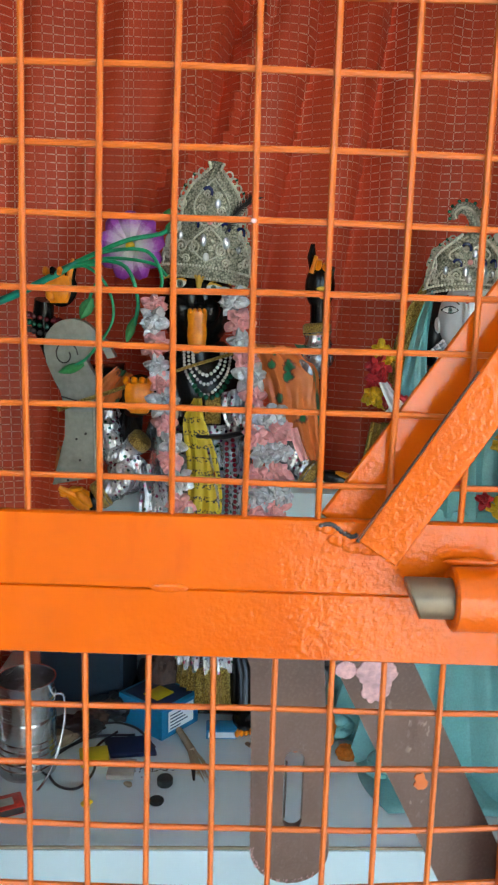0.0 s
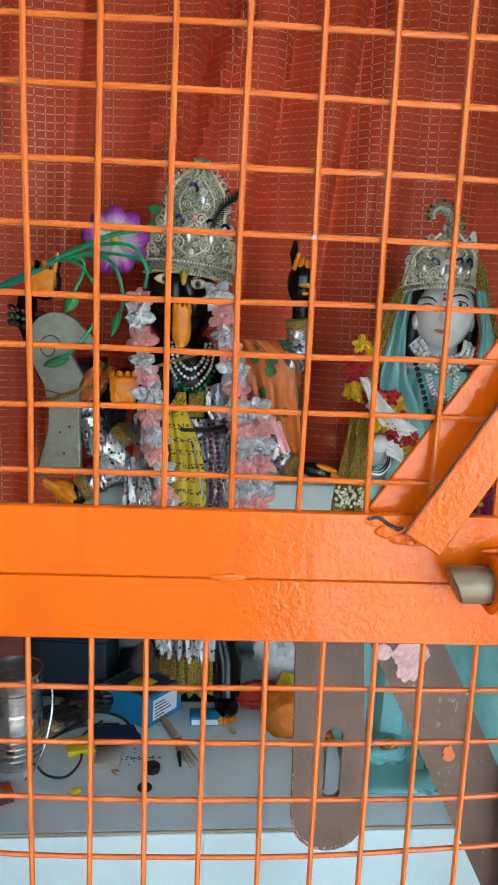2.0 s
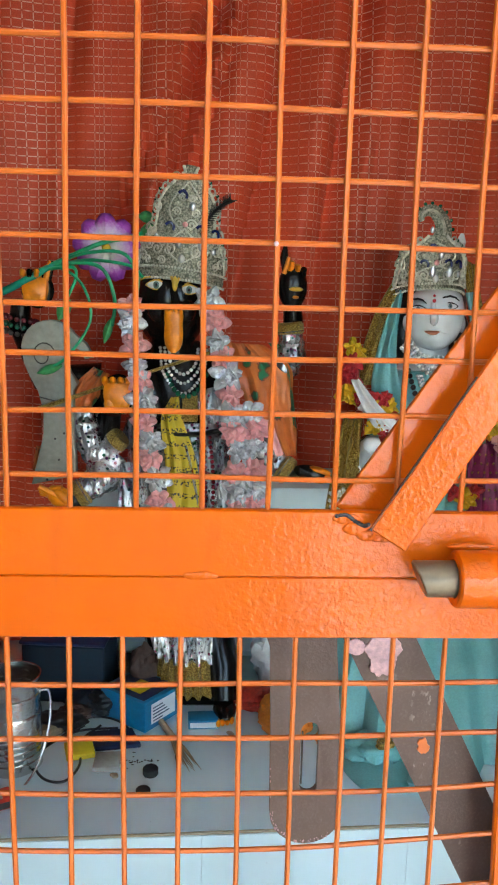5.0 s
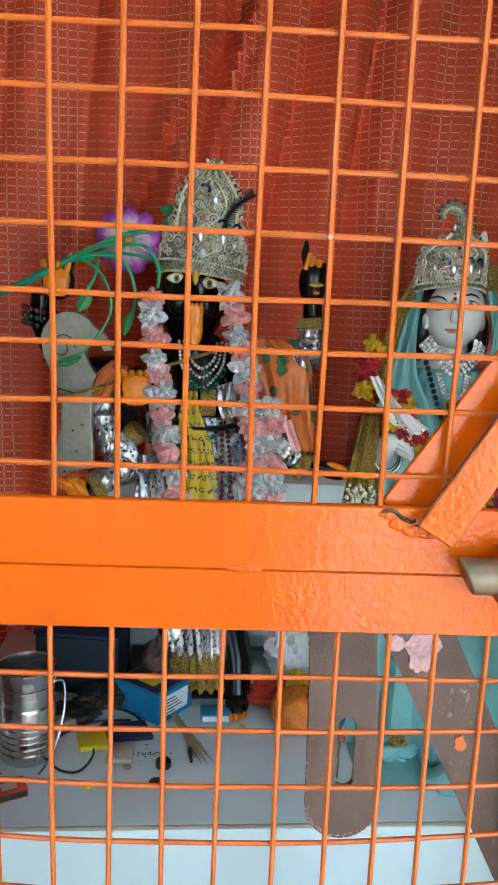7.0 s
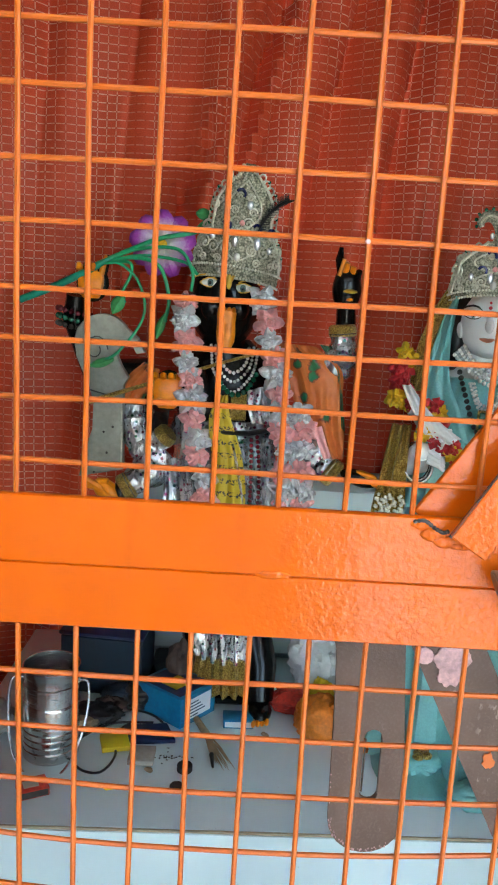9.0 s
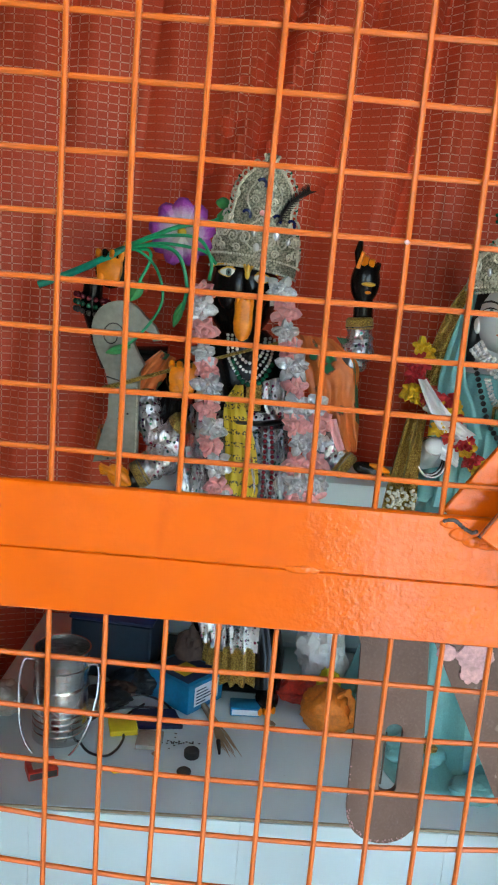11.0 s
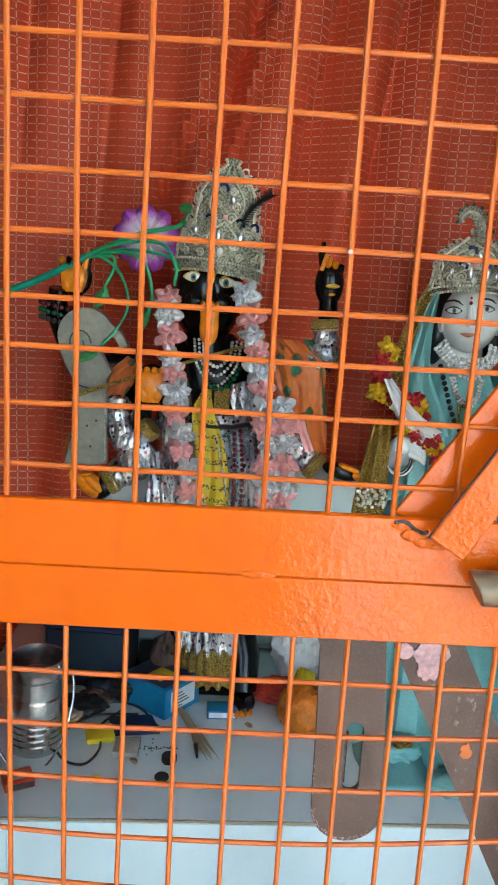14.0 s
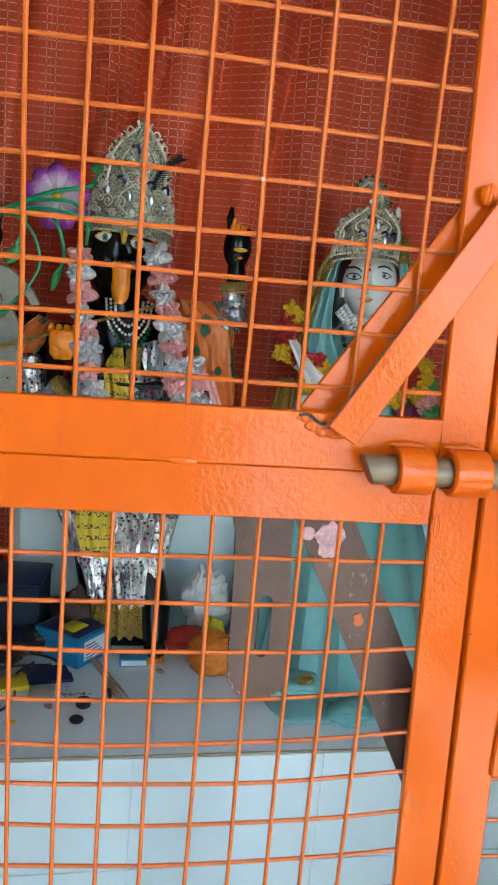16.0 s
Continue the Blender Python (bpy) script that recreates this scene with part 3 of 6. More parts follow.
def gate_left():
    g = thing("gate_leaf", "orange painted steel gate leaf with welded wire mesh", "gate", "double gate of the shrine")
    z0, z1, xl = 0.03, 2.0, -0.45
    part("stile", angle_bar(((0.1155 + lean(z0), 0.1440 + lean(z0), z0), (0.1155 + lean(z1), 0.1440 + lean(z1), z1)), ((0, 1, FACE + 0.0012, FACE + 0.0062), (0.86, 1, FACE + 0.005, DEEP))), ORANGE, g)
    part("stile", Shape().box((xl, FACE + 0.0012, z0), (xl + 0.03, DEEP, z1), 0, 0.0012), ORANGE, g)
    part("rail", rail_bar(xl + 0.030, 0.1150, 1.2683, 1.3005, FACE, True), ORANGE, g)
    part("rail", rail_bar(xl + 0.030, 0.1150, 1.2375, 1.2680, FACE + 0.0004, False), ORANGE, g)
    part("rail", Shape().box((xl + 0.030, FACE, z0), (0.158, DEEP, z0 + 0.03), 0, 0.0012), ORANGE, g)
    part("rail", Shape().box((xl + 0.030, FACE, z1 - 0.03), (0.084, DEEP, z1), 0, 0.0012), ORANGE, g)
    # Mesh of the upper field.
    up = [1.3147, 1.3445, 1.3703, 1.3925, 1.4206, 1.4472, 1.4764, 1.5026] + [1.531 + 0.0290 * i for i in range(15)]
    for i in range(-13, 4):
        x = 0.0301 * i + (-0.0005 if i < 0 else 0.0) + (0.0008 if i == -4 else 0.0)
        wire_run((x, -0.0013, 1.299), (x, -0.0013, 1.975), lambda x: 0, g)
    for z in up:
        wire_run((xl + 0.028, 0.0012, z + 0.0005), (0.117 + lean(z), 0.0012, z), lambda x: 0, g)
    # Mesh of the lower field, bowed a little by use.
    lo = [1.2105, 1.1814, 1.1504, 1.1190, 1.0895] + [1.062 - 0.029 * i for i in range(34)]
    cols = [-0.1219, -0.0936, -0.0672, -0.0402, -0.0117, 0.0151, 0.0404, 0.0634, 0.0890]
    for x in [-0.1215 - 0.0273 * i for i in range(1, 11)] + cols:
        wire_run((x, -0.0013, 1.239), (x + 0.0012, -0.0013, 0.05), lambda x: 0, g)
    for i, z in enumerate(lo):
        bow = 0.0045 * min(1.0, 0.25 + 0.25 * i)
        wire_run((xl + 0.028, 0.0012, z), (0.117 + lean(z), 0.0012, z), lambda x, w=bow: w * ((x + 0.04) / 0.12) ** 2 if x > -0.2 else w * 1.78, g)
    # Diagonal braces: one before the mesh, one behind it.
    s = flat_bar((0.0465, 1.2945), (0.128, 1.4265), 0.0185, -0.0135, -0.0105, 0, None, -0.002)
    front = part("brace", s, ORANGE, g, smooth=False)
    part("bare_edge", flat_bar((0.0462, 1.2940), (0.090, 1.3650), 0.0004, -0.0131, -0.0108), RUST, front, "unpainted dark edge")
    part("brace", flat_bar((0.0325, 1.3010), (0.112, 1.4200), 0.0210, 0.0030, 0.0060), ORANGE, g)
    weld_lump((0.037, FACE + 0.0002, 1.2970), (0.0065, 0.0020, 0.0028), g)
    part("bare_weld", Shape().tube(bend([(0.031, FACE - 0.0002, 1.2982), (0.036, FACE - 0.0008, 1.2992), (0.0405, FACE - 0.0008, 1.2962), (0.0445, FACE - 0.0012, 1.2942), (0.0468, FACE - 0.003, 1.2955)], 6), [0.0006 + 0.0005 * abs(math.sin(1.7 * i)) for i in range(25)], 0, 8), RUST, g, "dark unpainted weld line")
    weld_lump((0.054, FACE - 0.001, 1.2880), (0.006, 0.003, 0.002), g)
    weld_lump((0.0405, FACE - 0.0004, 1.2925), (0.0060, 0.0026, 0.0034), g)
    weld_lump((0.0470, FACE - 0.0006, 1.2895), (0.0065, 0.0030, 0.0030), g)
    weld_lump((0.0335, FACE + 0.0001, 1.2975), (0.0040, 0.0018, 0.0022), g)
    weld_lump((-0.031, FACE - 0.0002, 1.2688), (0.0085, 0.0016, 0.0022), g, 7)
    weld_lump((0.119, FACE - 0.0002, 1.236), (0.003, 0.0015, 0.008), g, 5)
    weld_lump((0.121, -0.008, 1.424), (0.005, 0.004, 0.006), g, 5)
    weld_lump((0.128, FACE + 0.001, 1.05), (0.003, 0.0012, 0.012), g, 5)
    part("paint_chip", Shape().ball((0.0, -0.0026, 1.4203), (0.0012, 0.0004, 0.0011), 0, 10, 6), PINK_PRIMER, g, "pale chipped spot on a wire crossing")
    # Sliding bolt in two rolled sleeves.
    by, bz = -0.0175, 1.2730
    bolt = Shape()
    rows = []
    for x, cut in ((0.0685, 0.0032), (0.0693, 0.0034), (0.30, 0.0), (0.301, 0.0)):
        r = 0.0084 if 0.0690 < x < 0.3005 else 0.0076
        rows.append([(x - cut * math.sin(2 * math.pi * j / 24), by + r * math.cos(2 * math.pi * j / 24), bz + r * math.sin(2 * math.pi * j / 24)) for j in range(24)])
    part("bolt", bolt.grid(rows, 0, True, True), BOLT, g, "greasy grey-brown round bolt")
    for a, b in ((0.0845, 0.1055), (0.1165, 0.1385)):
        rows = []
        for x, r in ((a, 0.0090), (a, 0.0122), (a + 0.001, 0.0132), (b - 0.001, 0.0132), (b, 0.0122), (b, 0.0090), (a, 0.0090)):
            rows.append([(x, by + r * math.cos(2 * math.pi * j / 28), bz + r * math.sin(2 * math.pi * j / 28)) for j in range(28)])
        part("bolt_sleeve", Shape().grid(rows, 0, True), ORANGE, g)
        weld_lump(((a + b) / 2, -0.008, bz + 0.0125), (0.012, 0.004, 0.002), g, 5)
        weld_lump(((a + b) / 2, -0.008, bz - 0.0125), (0.011, 0.004, 0.002), g, 5)
    # Brown slotted hasp and stay behind the lower mesh.
    out, hole, yy = [], [], 0.018
    cx, half = 0.0275, 0.0192
    for i in range(13):
        a = math.pi + math.pi * i / 12
        out.append((cx - 0.001 + half * math.cos(a), 1.128 + 0.0185 * math.sin(a)))
    out += [(cx + half - 0.004, 1.18), (cx + half - 0.0075, 1.222), (cx + half - 0.010, 1.262), (cx - half - 0.002, 1.262), (cx - half - 0.0055, 1.228), (cx - half - 0.0035, 1.222), (cx - half - 0.0020, 1.18)]
    hc = 0.0272
    for i in range(20):
        a = math.pi + 2 * math.pi * (i + 0.5) / 20 - math.pi / 20
        hole.append((hc + 0.0048 * math.cos(a), (1.1445 if math.sin(a) < 0 else 1.1755) + 0.0050 * math.sin(a)))
    hasp_s = Shape()
    rows = [[(u, yy, w) for u, w in hole], [(u, yy, w) for u, w in out], [(u, yy + 0.004, w) for u, w in out], [(u, yy + 0.004, w) for u, w in hole], [(u, yy, w) for u, w in hole]]
    hasp = part("hasp", hasp_s.grid(rows, 0, True), PRIMER, g, "brown slotted steel hasp plate", smooth=False)
    chip = random.Random(21)
    rim = [(u, yy - 0.0002, w) for u, w in [out[-1]] + out[:10]]
    for i in range(len(rim) - 1):
        a, b = Vector(rim[i]), Vector(rim[i + 1])
        for j in range(9 if i == 0 else 4):
            t = chip.random()
            p = a.lerp(b, t) + (Vector((cx, yy - 0.0002, 1.14)) - a).normalized() * chip.uniform(0.0002, 0.0022) * (0.4 if i == 0 else 1.0)
            if p.z < 1.16:
                part("bare_chip", Shape().ball(p, (chip.uniform(0.0002, 0.0005), 0.0003, chip.uniform(0.0003, 0.0009)), 0, 6, 4), PINK_PRIMER, hasp, "pale chipped spot on the rim")
    for u, w, du, dw in ((0.0232, 1.160, 0.0, 0.015), (0.0312, 1.160, 0.0, 0.015)):
        part("slot_edge", Shape().tube([(u + (0.0001 if u < hc else 0.0005), yy + 0.0004, w - dw), (u + (0.0001 if u < hc else 0.0005), yy + 0.0004, w + dw)], 0.0005, 0, 6), RUST, hasp, "dark edge of the slot")
    stay = part("stay", flat_bar((0.0320, 1.2480), (0.146, 1.0224), -0.0330, 0.0225, 0.0255), PRIMER, g, "brown painted diagonal steel stay", smooth=False)
    s = Shape()
    r2 = random.Random(3)
    outline = [(0.0642 + (0.0086 + 0.0012 * math.sin(3 * a) + 0.0008 * math.sin(7 * a) + r2.uniform(-0.0006, 0.0006)) * math.cos(a), 1.2165 + (0.0128 + 0.0013 * math.sin(2 * a + 1) + 0.0008 * math.sin(9 * a) + r2.uniform(-0.0006, 0.0006)) * math.sin(a)) for a in [2 * math.pi * i / 64 for i in range(64)]]
    s.slab(outline, 0.0012, Matrix.Translation((0, 0.0216, 0)), 0, 0.0003)
    s.slab([(0.0495 + (0.0052 + r2.uniform(-0.0008, 0.0008)) * math.cos(a), 1.2205 + (0.0048 + r2.uniform(-0.001, 0.001)) * math.sin(a)) for a in [2 * math.pi * i / 16 for i in range(16)]], 0.0012, Matrix.Translation((0, 0.0217, 0)), 0, 0.0003)
    part("filler_patch", s, PINK_PRIMER, stay, "pale pink patch of filler")
    s = Shape().slab([(0.0885 + (0.003 + r2.uniform(-0.001, 0.001)) * math.cos(a), 1.1640 + (0.0048 + r2.uniform(-0.0012, 0.0012)) * math.sin(a)) for a in [2 * math.pi * i / 14 for i in range(14)]], 0.001, Matrix.Translation((0, 0.0218, 0)), 0, 0.0002)
    part("paint_spot", s, WIRE, stay, "small orange paint spot")
    return g


def gate_right():
    g = thing("gate_leaf", "orange painted steel gate leaf with a lock plate", "gate", "double gate of the shrine")
    z0, z1, xr = 0.03, 2.0, 0.74
    part("stile", angle_bar(((0.1466 + lean(z0), 0.1750 + lean(z0), z0), (0.1466 + lean(z1), 0.1750 + lean(z1), z1)), ((0, 1, FACE + 0.001, FACE + 0.006), (0, 0.14, FACE + 0.005, DEEP))), ORANGE, g)
    part("stile", Shape().box((xr - 0.03, FACE + 0.0012, z0), (xr, DEEP, z1), 0, 0.0012), ORANGE, g)
    for a, b, x in ((1.2687, 1.3005, 0.1752), (1.2375, 1.2679, 0.1762), (z0, z0 + 0.03, 0.226), (z1 - 0.03, z1, 0.150)):
        part("rail", rail_bar(x, xr - 0.03, a, b, FACE, a > 1.25), ORANGE, g)
    part("lock_plate", Shape().box((0.180, FACE - 0.002, 1.070), (0.300, FACE + 0.001, 1.236), 0, 0.001), ORANGE, g)
    for i in range(17):
        x = 0.206 + 0.0301 * i
        wire_run((x, -0.0013, 1.299), (x, -0.0013, 1.975), lambda x: 0, g)
        wire_run((x, -0.0013, 1.239), (x, -0.0013, 0.05), lambda x: 0, g)
    for i in range(23):
        z = 1.3135 + 0.0293 * i
        wire_run((0.172 + lean(z), 0.0012, z), (xr - 0.028, 0.0012, z), lambda x: 0, g)
    for i in range(39):
        z = 1.2105 - 0.0295 * i
        wire_run((0.172 + lean(z), 0.0012, z), (xr - 0.028, 0.0012, z), lambda x: 0, g)
    s = Shape()
    for x in (0.158,):
        rows = []
        for x2, r in ((x, 0.0086), (x, 0.0128), (x + 0.022, 0.0128), (x + 0.022, 0.0086), (x, 0.0086)):
            rows.append([(x2, -0.0175 + r * math.cos(2 * math.pi * j / 28), 1.273 + r * math.sin(2 * math.pi * j / 28)) for j in range(28)])
        s.grid(rows, 0, True)
    part("bolt_sleeve", s, ORANGE, g)
    return g


gate_left()
gate_right()


# ---- ornaments and small makers ----
def petal_shape(r, reach, tall, wide, ang, g):
    """One satin petal folded to a point, cupped towards -y, its rim rolled back."""
    ph, flare = g.uniform(0, 6), g.uniform(0.8, 1.2)
    rows = []
    for a in range(6):
        u = a / 5
        row = []
        for b in range(7):
            w = b / 3 - 1
            th = ang + w * wide * (1 - 0.25 * u)
            rad = r * reach * (0.18 + 0.82 * u) * (1 - 0.40 * abs(w) ** 1.2 * u) * flare
            cup = tall * math.sin(0.35 + 1.75 * u) + 0.34 * (1 - abs(w)) * u - 0.42 * u ** 3 + 0.10 * u * math.sin(5.5 * w + ph)
            row.append((rad * math.cos(th), -r * cup, rad * math.sin(th)))
        rows.append(row)
    return Shape().grid(rows)


RINGS = ((5, 1.0, 0.34, 0.74), (5, 0.80, 0.62, 0.72), (3, 0.52, 0.90, 0.95), (2, 0.28, 1.12, 1.3))
PETALS = {}


def place_rose(at, r, mat, seed, parent, turn=0.0):
    """A ribbon rose that faces -y: a wound heart in rings of petals."""
    kind = seed % 4
    key = (mat.m.name, kind)
    if key not in PETALS:
        g = random.Random(kind + 11)
        heart = Shape().ball((0, -0.010, 0), (0.0085, 0.016, 0.0085), 0, 10, 6).mesh("rose", mat)
        petals = []
        for count, reach, tall, wide in RINGS:
            start = g.uniform(0, 6)
            for i in range(count):
                petals.append(petal_shape(0.026, reach, tall, wide, start + 2 * math.pi * i / count + g.uniform(-0.18, 0.18), g).mesh("petal", mat, False))
        PETALS[key] = (heart, petals)
    heart, petals = PETALS[key]
    ob = part("rose", heart, mat, parent)
    ob.matrix_basis = Matrix.Translation(at) @ pose(0, 0, 0, 22 * math.sin(seed * 2.1), 0, 24 * math.sin(seed * 3.3 + 1)) @ pose(0, 0, 0, 0, turn, 0) @ Matrix.Diagonal((r / 0.026, r / 0.026, r / 0.026, 1))
    for me in petals:
        part("petal", me, mat, ob)
    return ob


def crown(name, foot, width, height, tip, label, seed, form):
    """A pointed temple crown: a stamped plate bent round the brow, with beads, scrolls and stones."""
    c = thing(name, label, "crown")
    R = width * 0.56
    tilt = Matrix.Translation(foot) @ pose(0, 0, 0, 8, tip, 0)

    def at(u, w, out=0.0):
        a = u / R
        return tilt @ Vector(((R + out) * math.sin(a), R * 0.8 - (R * 0.8 + out) * math.cos(a), w - 0.011 * a * a * max(0.0, 1 - 1.6 * w / height)))

    def half(t):
        knots = form
        for (a, x), (b, y) in zip(knots, knots[1:]):
            if a <= t <= b:
                return width * (x + (y - x) * (t - a) / (b - a))
        return 0.0

    s, n, m = Shape(), 56, 24
    front, back = [], []
    for i in range(n + 1):
        t = i / n
        e = half(t) * (1 + 0.045 * abs(math.sin(t * 34)))
        front.append([at(e * (2 * j / m - 1) * 1.3 if t < 0.1 else e * (2 * j / m - 1) * (1.3 - 0.3 * min(1, (t - 0.1) / 0.3)), height * t, 0.0014 * math.sin(26 * j / m) * math.sin(30 * t)) for j in range(m + 1)])
        back.append([at(e * (2 * j / m - 1) * 1.3 if t < 0.1 else e * (2 * j / m - 1) * (1.3 - 0.3 * min(1, (t - 0.1) / 0.3)), height * t, -0.004) for j in range(m + 1)])
    s.grid(front).grid([list(reversed(r)) for r in back])
    for side in (0, -1):
        s.grid([[f[side], b[side]] for f, b in zip(front, back)])
    part("plate", s, SILVER, c)
    beads = Shape()
    for row, step in ((0.015, 0.0055), (0.115, 0.0055)):
        u = -half(row) * 1.4
        while u < half(row) * 1.4:
            beads.ball(at(u, height * row, 0.002), 0.0024, 0, 6, 4)
            u += step
    for i in range(46):
        t = 0.14 + 0.84 * i / 45
        k = 1.3 - 0.3 * min(1, (t - 0.1) / 0.3)
        for sgn in (-1, 1):
            beads.ball(at(sgn * half(t) * k, height * t, 0.001), 0.0030, 0, 6, 4)
    for t0, t1, k in ((0.42, 0.86, 0.55), (0.16, 0.46, 0.5)):
        for i in range(34):
            a = math.pi * (i / 33)
            for sgn in (-1, 1):
                u = sgn * half(0.55) * k * math.sin(a) * (1.25 - 0.5 * i / 33)
                beads.ball(at(u, height * (t0 + (t1 - t0) * i / 33), 0.0025), 0.0018, 0, 6, 4)
    tagged(part("beadwork", beads, TARNISH, c, "rows of tiny pale beads"), kind="stuff")
    scroll = Shape()
    g = random.Random(seed)
    for u0, t0, size in ((0.32, 0.27, 0.17), (0.62, 0.27, 0.16), (0.9, 0.30, 0.15), (0.18, 0.50, 0.13), (0.30, 0.60, 0.10), (0.18, 0.72, 0.09), (0.85, 0.17, 0.10), (0.45, 0.17, 0.10)):
        for sgn in (-1, 1):
            pts = []
            for i in range(22):
                a = i * 0.5
                r = size * width * 0.5 * (1 - i / 24)
                pts.append(at(sgn * (half(t0) * u0 + r * math.cos(a)), height * t0 + r * math.sin(a), 0.003))
            scroll.tube(pts, 0.0016, 0, 5)
    tagged(part("scrollwork", scroll, TARNISH, c, "bright metal scrolls"), kind="stuff")
    for u, t, r, h, mat in ((0, 0.20, 0.007, 0.009, PEARL), (-0.05, 0.34, 0.007, 0.013, GEM), (0.20, 0.34, 0.008, 0.013, GEM), (0.06, 0.66, 0.007, 0.010, GEM), (-0.32, 0.36, 0.006, 0.009, GEM), (0.36, 0.30, 0.006, 0.008, GEM), (0.0, 0.50, 0.006, 0.006, PINK)):
        part("stone", Shape().ball(at(u * width, t * height, 0.003), (r * 0.8, 0.004, h * 0.8), 0, 10, 8), mat, c)
    for sgn, u, t in ((-1, 0.17, 0.46), (1, 0.17, 0.46), (-1, 0.06, 0.74), (1, 0.36, 0.44)):
        pts = [at(sgn * width * u + 0.007 * math.cos(a), t * height + 0.008 * math.sin(a), 0.003) for a in [-0.5 + 0.4 * i for i in range(9)]]
        part("stone", Shape().tube(pts, 0.0026, 0, 6), GEM_BLUE, c, "dark blue curved stone")
    lace = Shape()
    for i in range(15):
        t = 0.20 + 0.70 * i / 14
        k = 1.3 - 0.3 * min(1, (t - 0.1) / 0.3)
        for sgn in (-1, 1):
            u = sgn * (half(t) * k + 0.0065)
            lace.tube([at(u + 0.0055 * math.cos(a), height * t + 0.0058 * math.sin(a), 0.0) for a in [0.6 * j for j in range(12)]], 0.0016, 0, 5)
            if i % 2:
                part("edge_stone", Shape().ball(at(u + sgn * 0.004, height * t + 0.004, -0.001), (0.0030, 0.003, 0.0030), 0, 8, 5), GEM_GREEN, c)
    tagged(part("lace_edge", lace, TARNISH, c, "looped filigree edge"), kind="stuff")
    wings = Shape()
    for sgn in (-1, 1):
        for u0, t0, size in ((0.96, 0.40, 0.014), (1.0, 0.28, 0.012), (0.98, 0.18, 0.010), (0.95, 0.60, 0.009)):
            pts = [at(sgn * (half(t0) * u0 + 0.004 + size * (1 - i / 20) * math.cos(0.5 * i)), height * t0 + size * (1 - i / 20) * math.sin(0.5 * i) + 0.004, 0.001) for i in range(18)]
            wings.tube(pts, 0.0022, 0, 6)
    tagged(part("side_scroll", wings, TARNISH, c), kind="stuff")
    return c


def palm(s, c, r, kback, kfront, up=1.0, lean_x=0.0, fingers=4, raised=()):
    """An open stone palm that faces -y, added to a statue's mesh: dark back and rim, painted hollow, curled or raised fingers."""
    c = Vector(c)
    s.ball(c + Vector((0, 0.010, 0)), (r * 1.10, r * 0.42, r * 1.24), kback, 18, 12)
    rows = []
    for i in range(9):
        t = i / 8
        w = r * (0.30 + 0.56 * math.sin(math.pi * (0.10 + 0.62 * t)) ** 0.8)
        z = r * (-0.98 + 1.75 * t)
        rows.append([c + Vector((w * math.cos(a), -0.012 - 0.006 * math.sin(math.pi * t) - (0.004 if math.sin(a) < 0 else -0.008) + 0.004 * math.cos(a) ** 2, z)) for a in [2 * math.pi * j / 16 for j in range(16)]])
    s.grid(rows, kfront, True, True)
    s.ball(c + Vector((-0.42 * r, -0.016, -0.45 * r)), (r * 0.36, r * 0.20, r * 0.42), kfront, 12, 8)
    s.ball(c + Vector((0.40 * r, -0.016, -0.35 * r)), (r * 0.34, r * 0.18, r * 0.50), kfront, 12, 8)
    for i in range(fingers):
        x = (i - (fingers - 1) / 2) * r * 0.46
        a = c + Vector((x, -0.008, r * 0.62))
        if i in raised:
            b = a + Vector((x * 0.25 + lean_x * r, -r * 0.15, r * 1.15 * up))
            s.tube([a, a.lerp(b, 0.5), b], [r * 0.20, r * 0.18, r * 0.10], kfront, 8)
            s.tube([p + Vector((0.003, 0.006, 0)) for p in (a, a.lerp(b, 0.5), b)], [r * 0.23, r * 0.21, r * 0.13], kback, 8)
        else:
            s.tube([a + Vector((0, 0.006, 0)), a + Vector((0, -0.004, r * 0.42 * up)), a + Vector((0, -0.014, r * 0.50 * up)), a + Vector((0, -0.018, r * 0.22))], [r * 0.20, r * 0.20, r * 0.19, r * 0.15], kback if i == 1 and raised else kfront, 8)


def eye(s, at, w, h, kw, ki, kline, kpupil):
    """A painted almond eye on a statue's face."""
    at = Vector(at)
    s.ball(at, (w, 0.004, h), kw, 14, 8)
    s.ball(at + Vector((0, -0.0028, 0)), (h * 0.75, 0.0022, h * 0.85), ki, 10, 6)
    s.ball(at + Vector((0, -0.0042, 0)), (h * 0.35, 0.0015, h * 0.4), kpupil, 8, 6)
    for sg in (1, -0.8):
        s.tube([at + Vector((w * 1.1 * t, -0.002 + 0.002 * abs(t), sg * h * 1.15 * (1 - t * t))) for t in (-1, -0.6, -0.2, 0.2, 0.6, 1)], 0.0013, kline, 5)


BEADS = {}


def pearl_string(name, points, r, mat, label, steps=10):
    """A string of separate beads."""
    g, last = thing(name, label, "necklace"), None
    key = (mat.m.name, round(r, 4))
    if key not in BEADS:
        BEADS[key] = Shape().ball((0, 0, 0), r, 0, 8, 6).mesh("bead", mat)
    for p in bend(points, steps):
        if last is None or (p - last).length >= 1.85 * r:
            ob = part("bead", BEADS[key], mat, g)
            ob.matrix_basis = Matrix.Translation(p)
            last = p
    return g


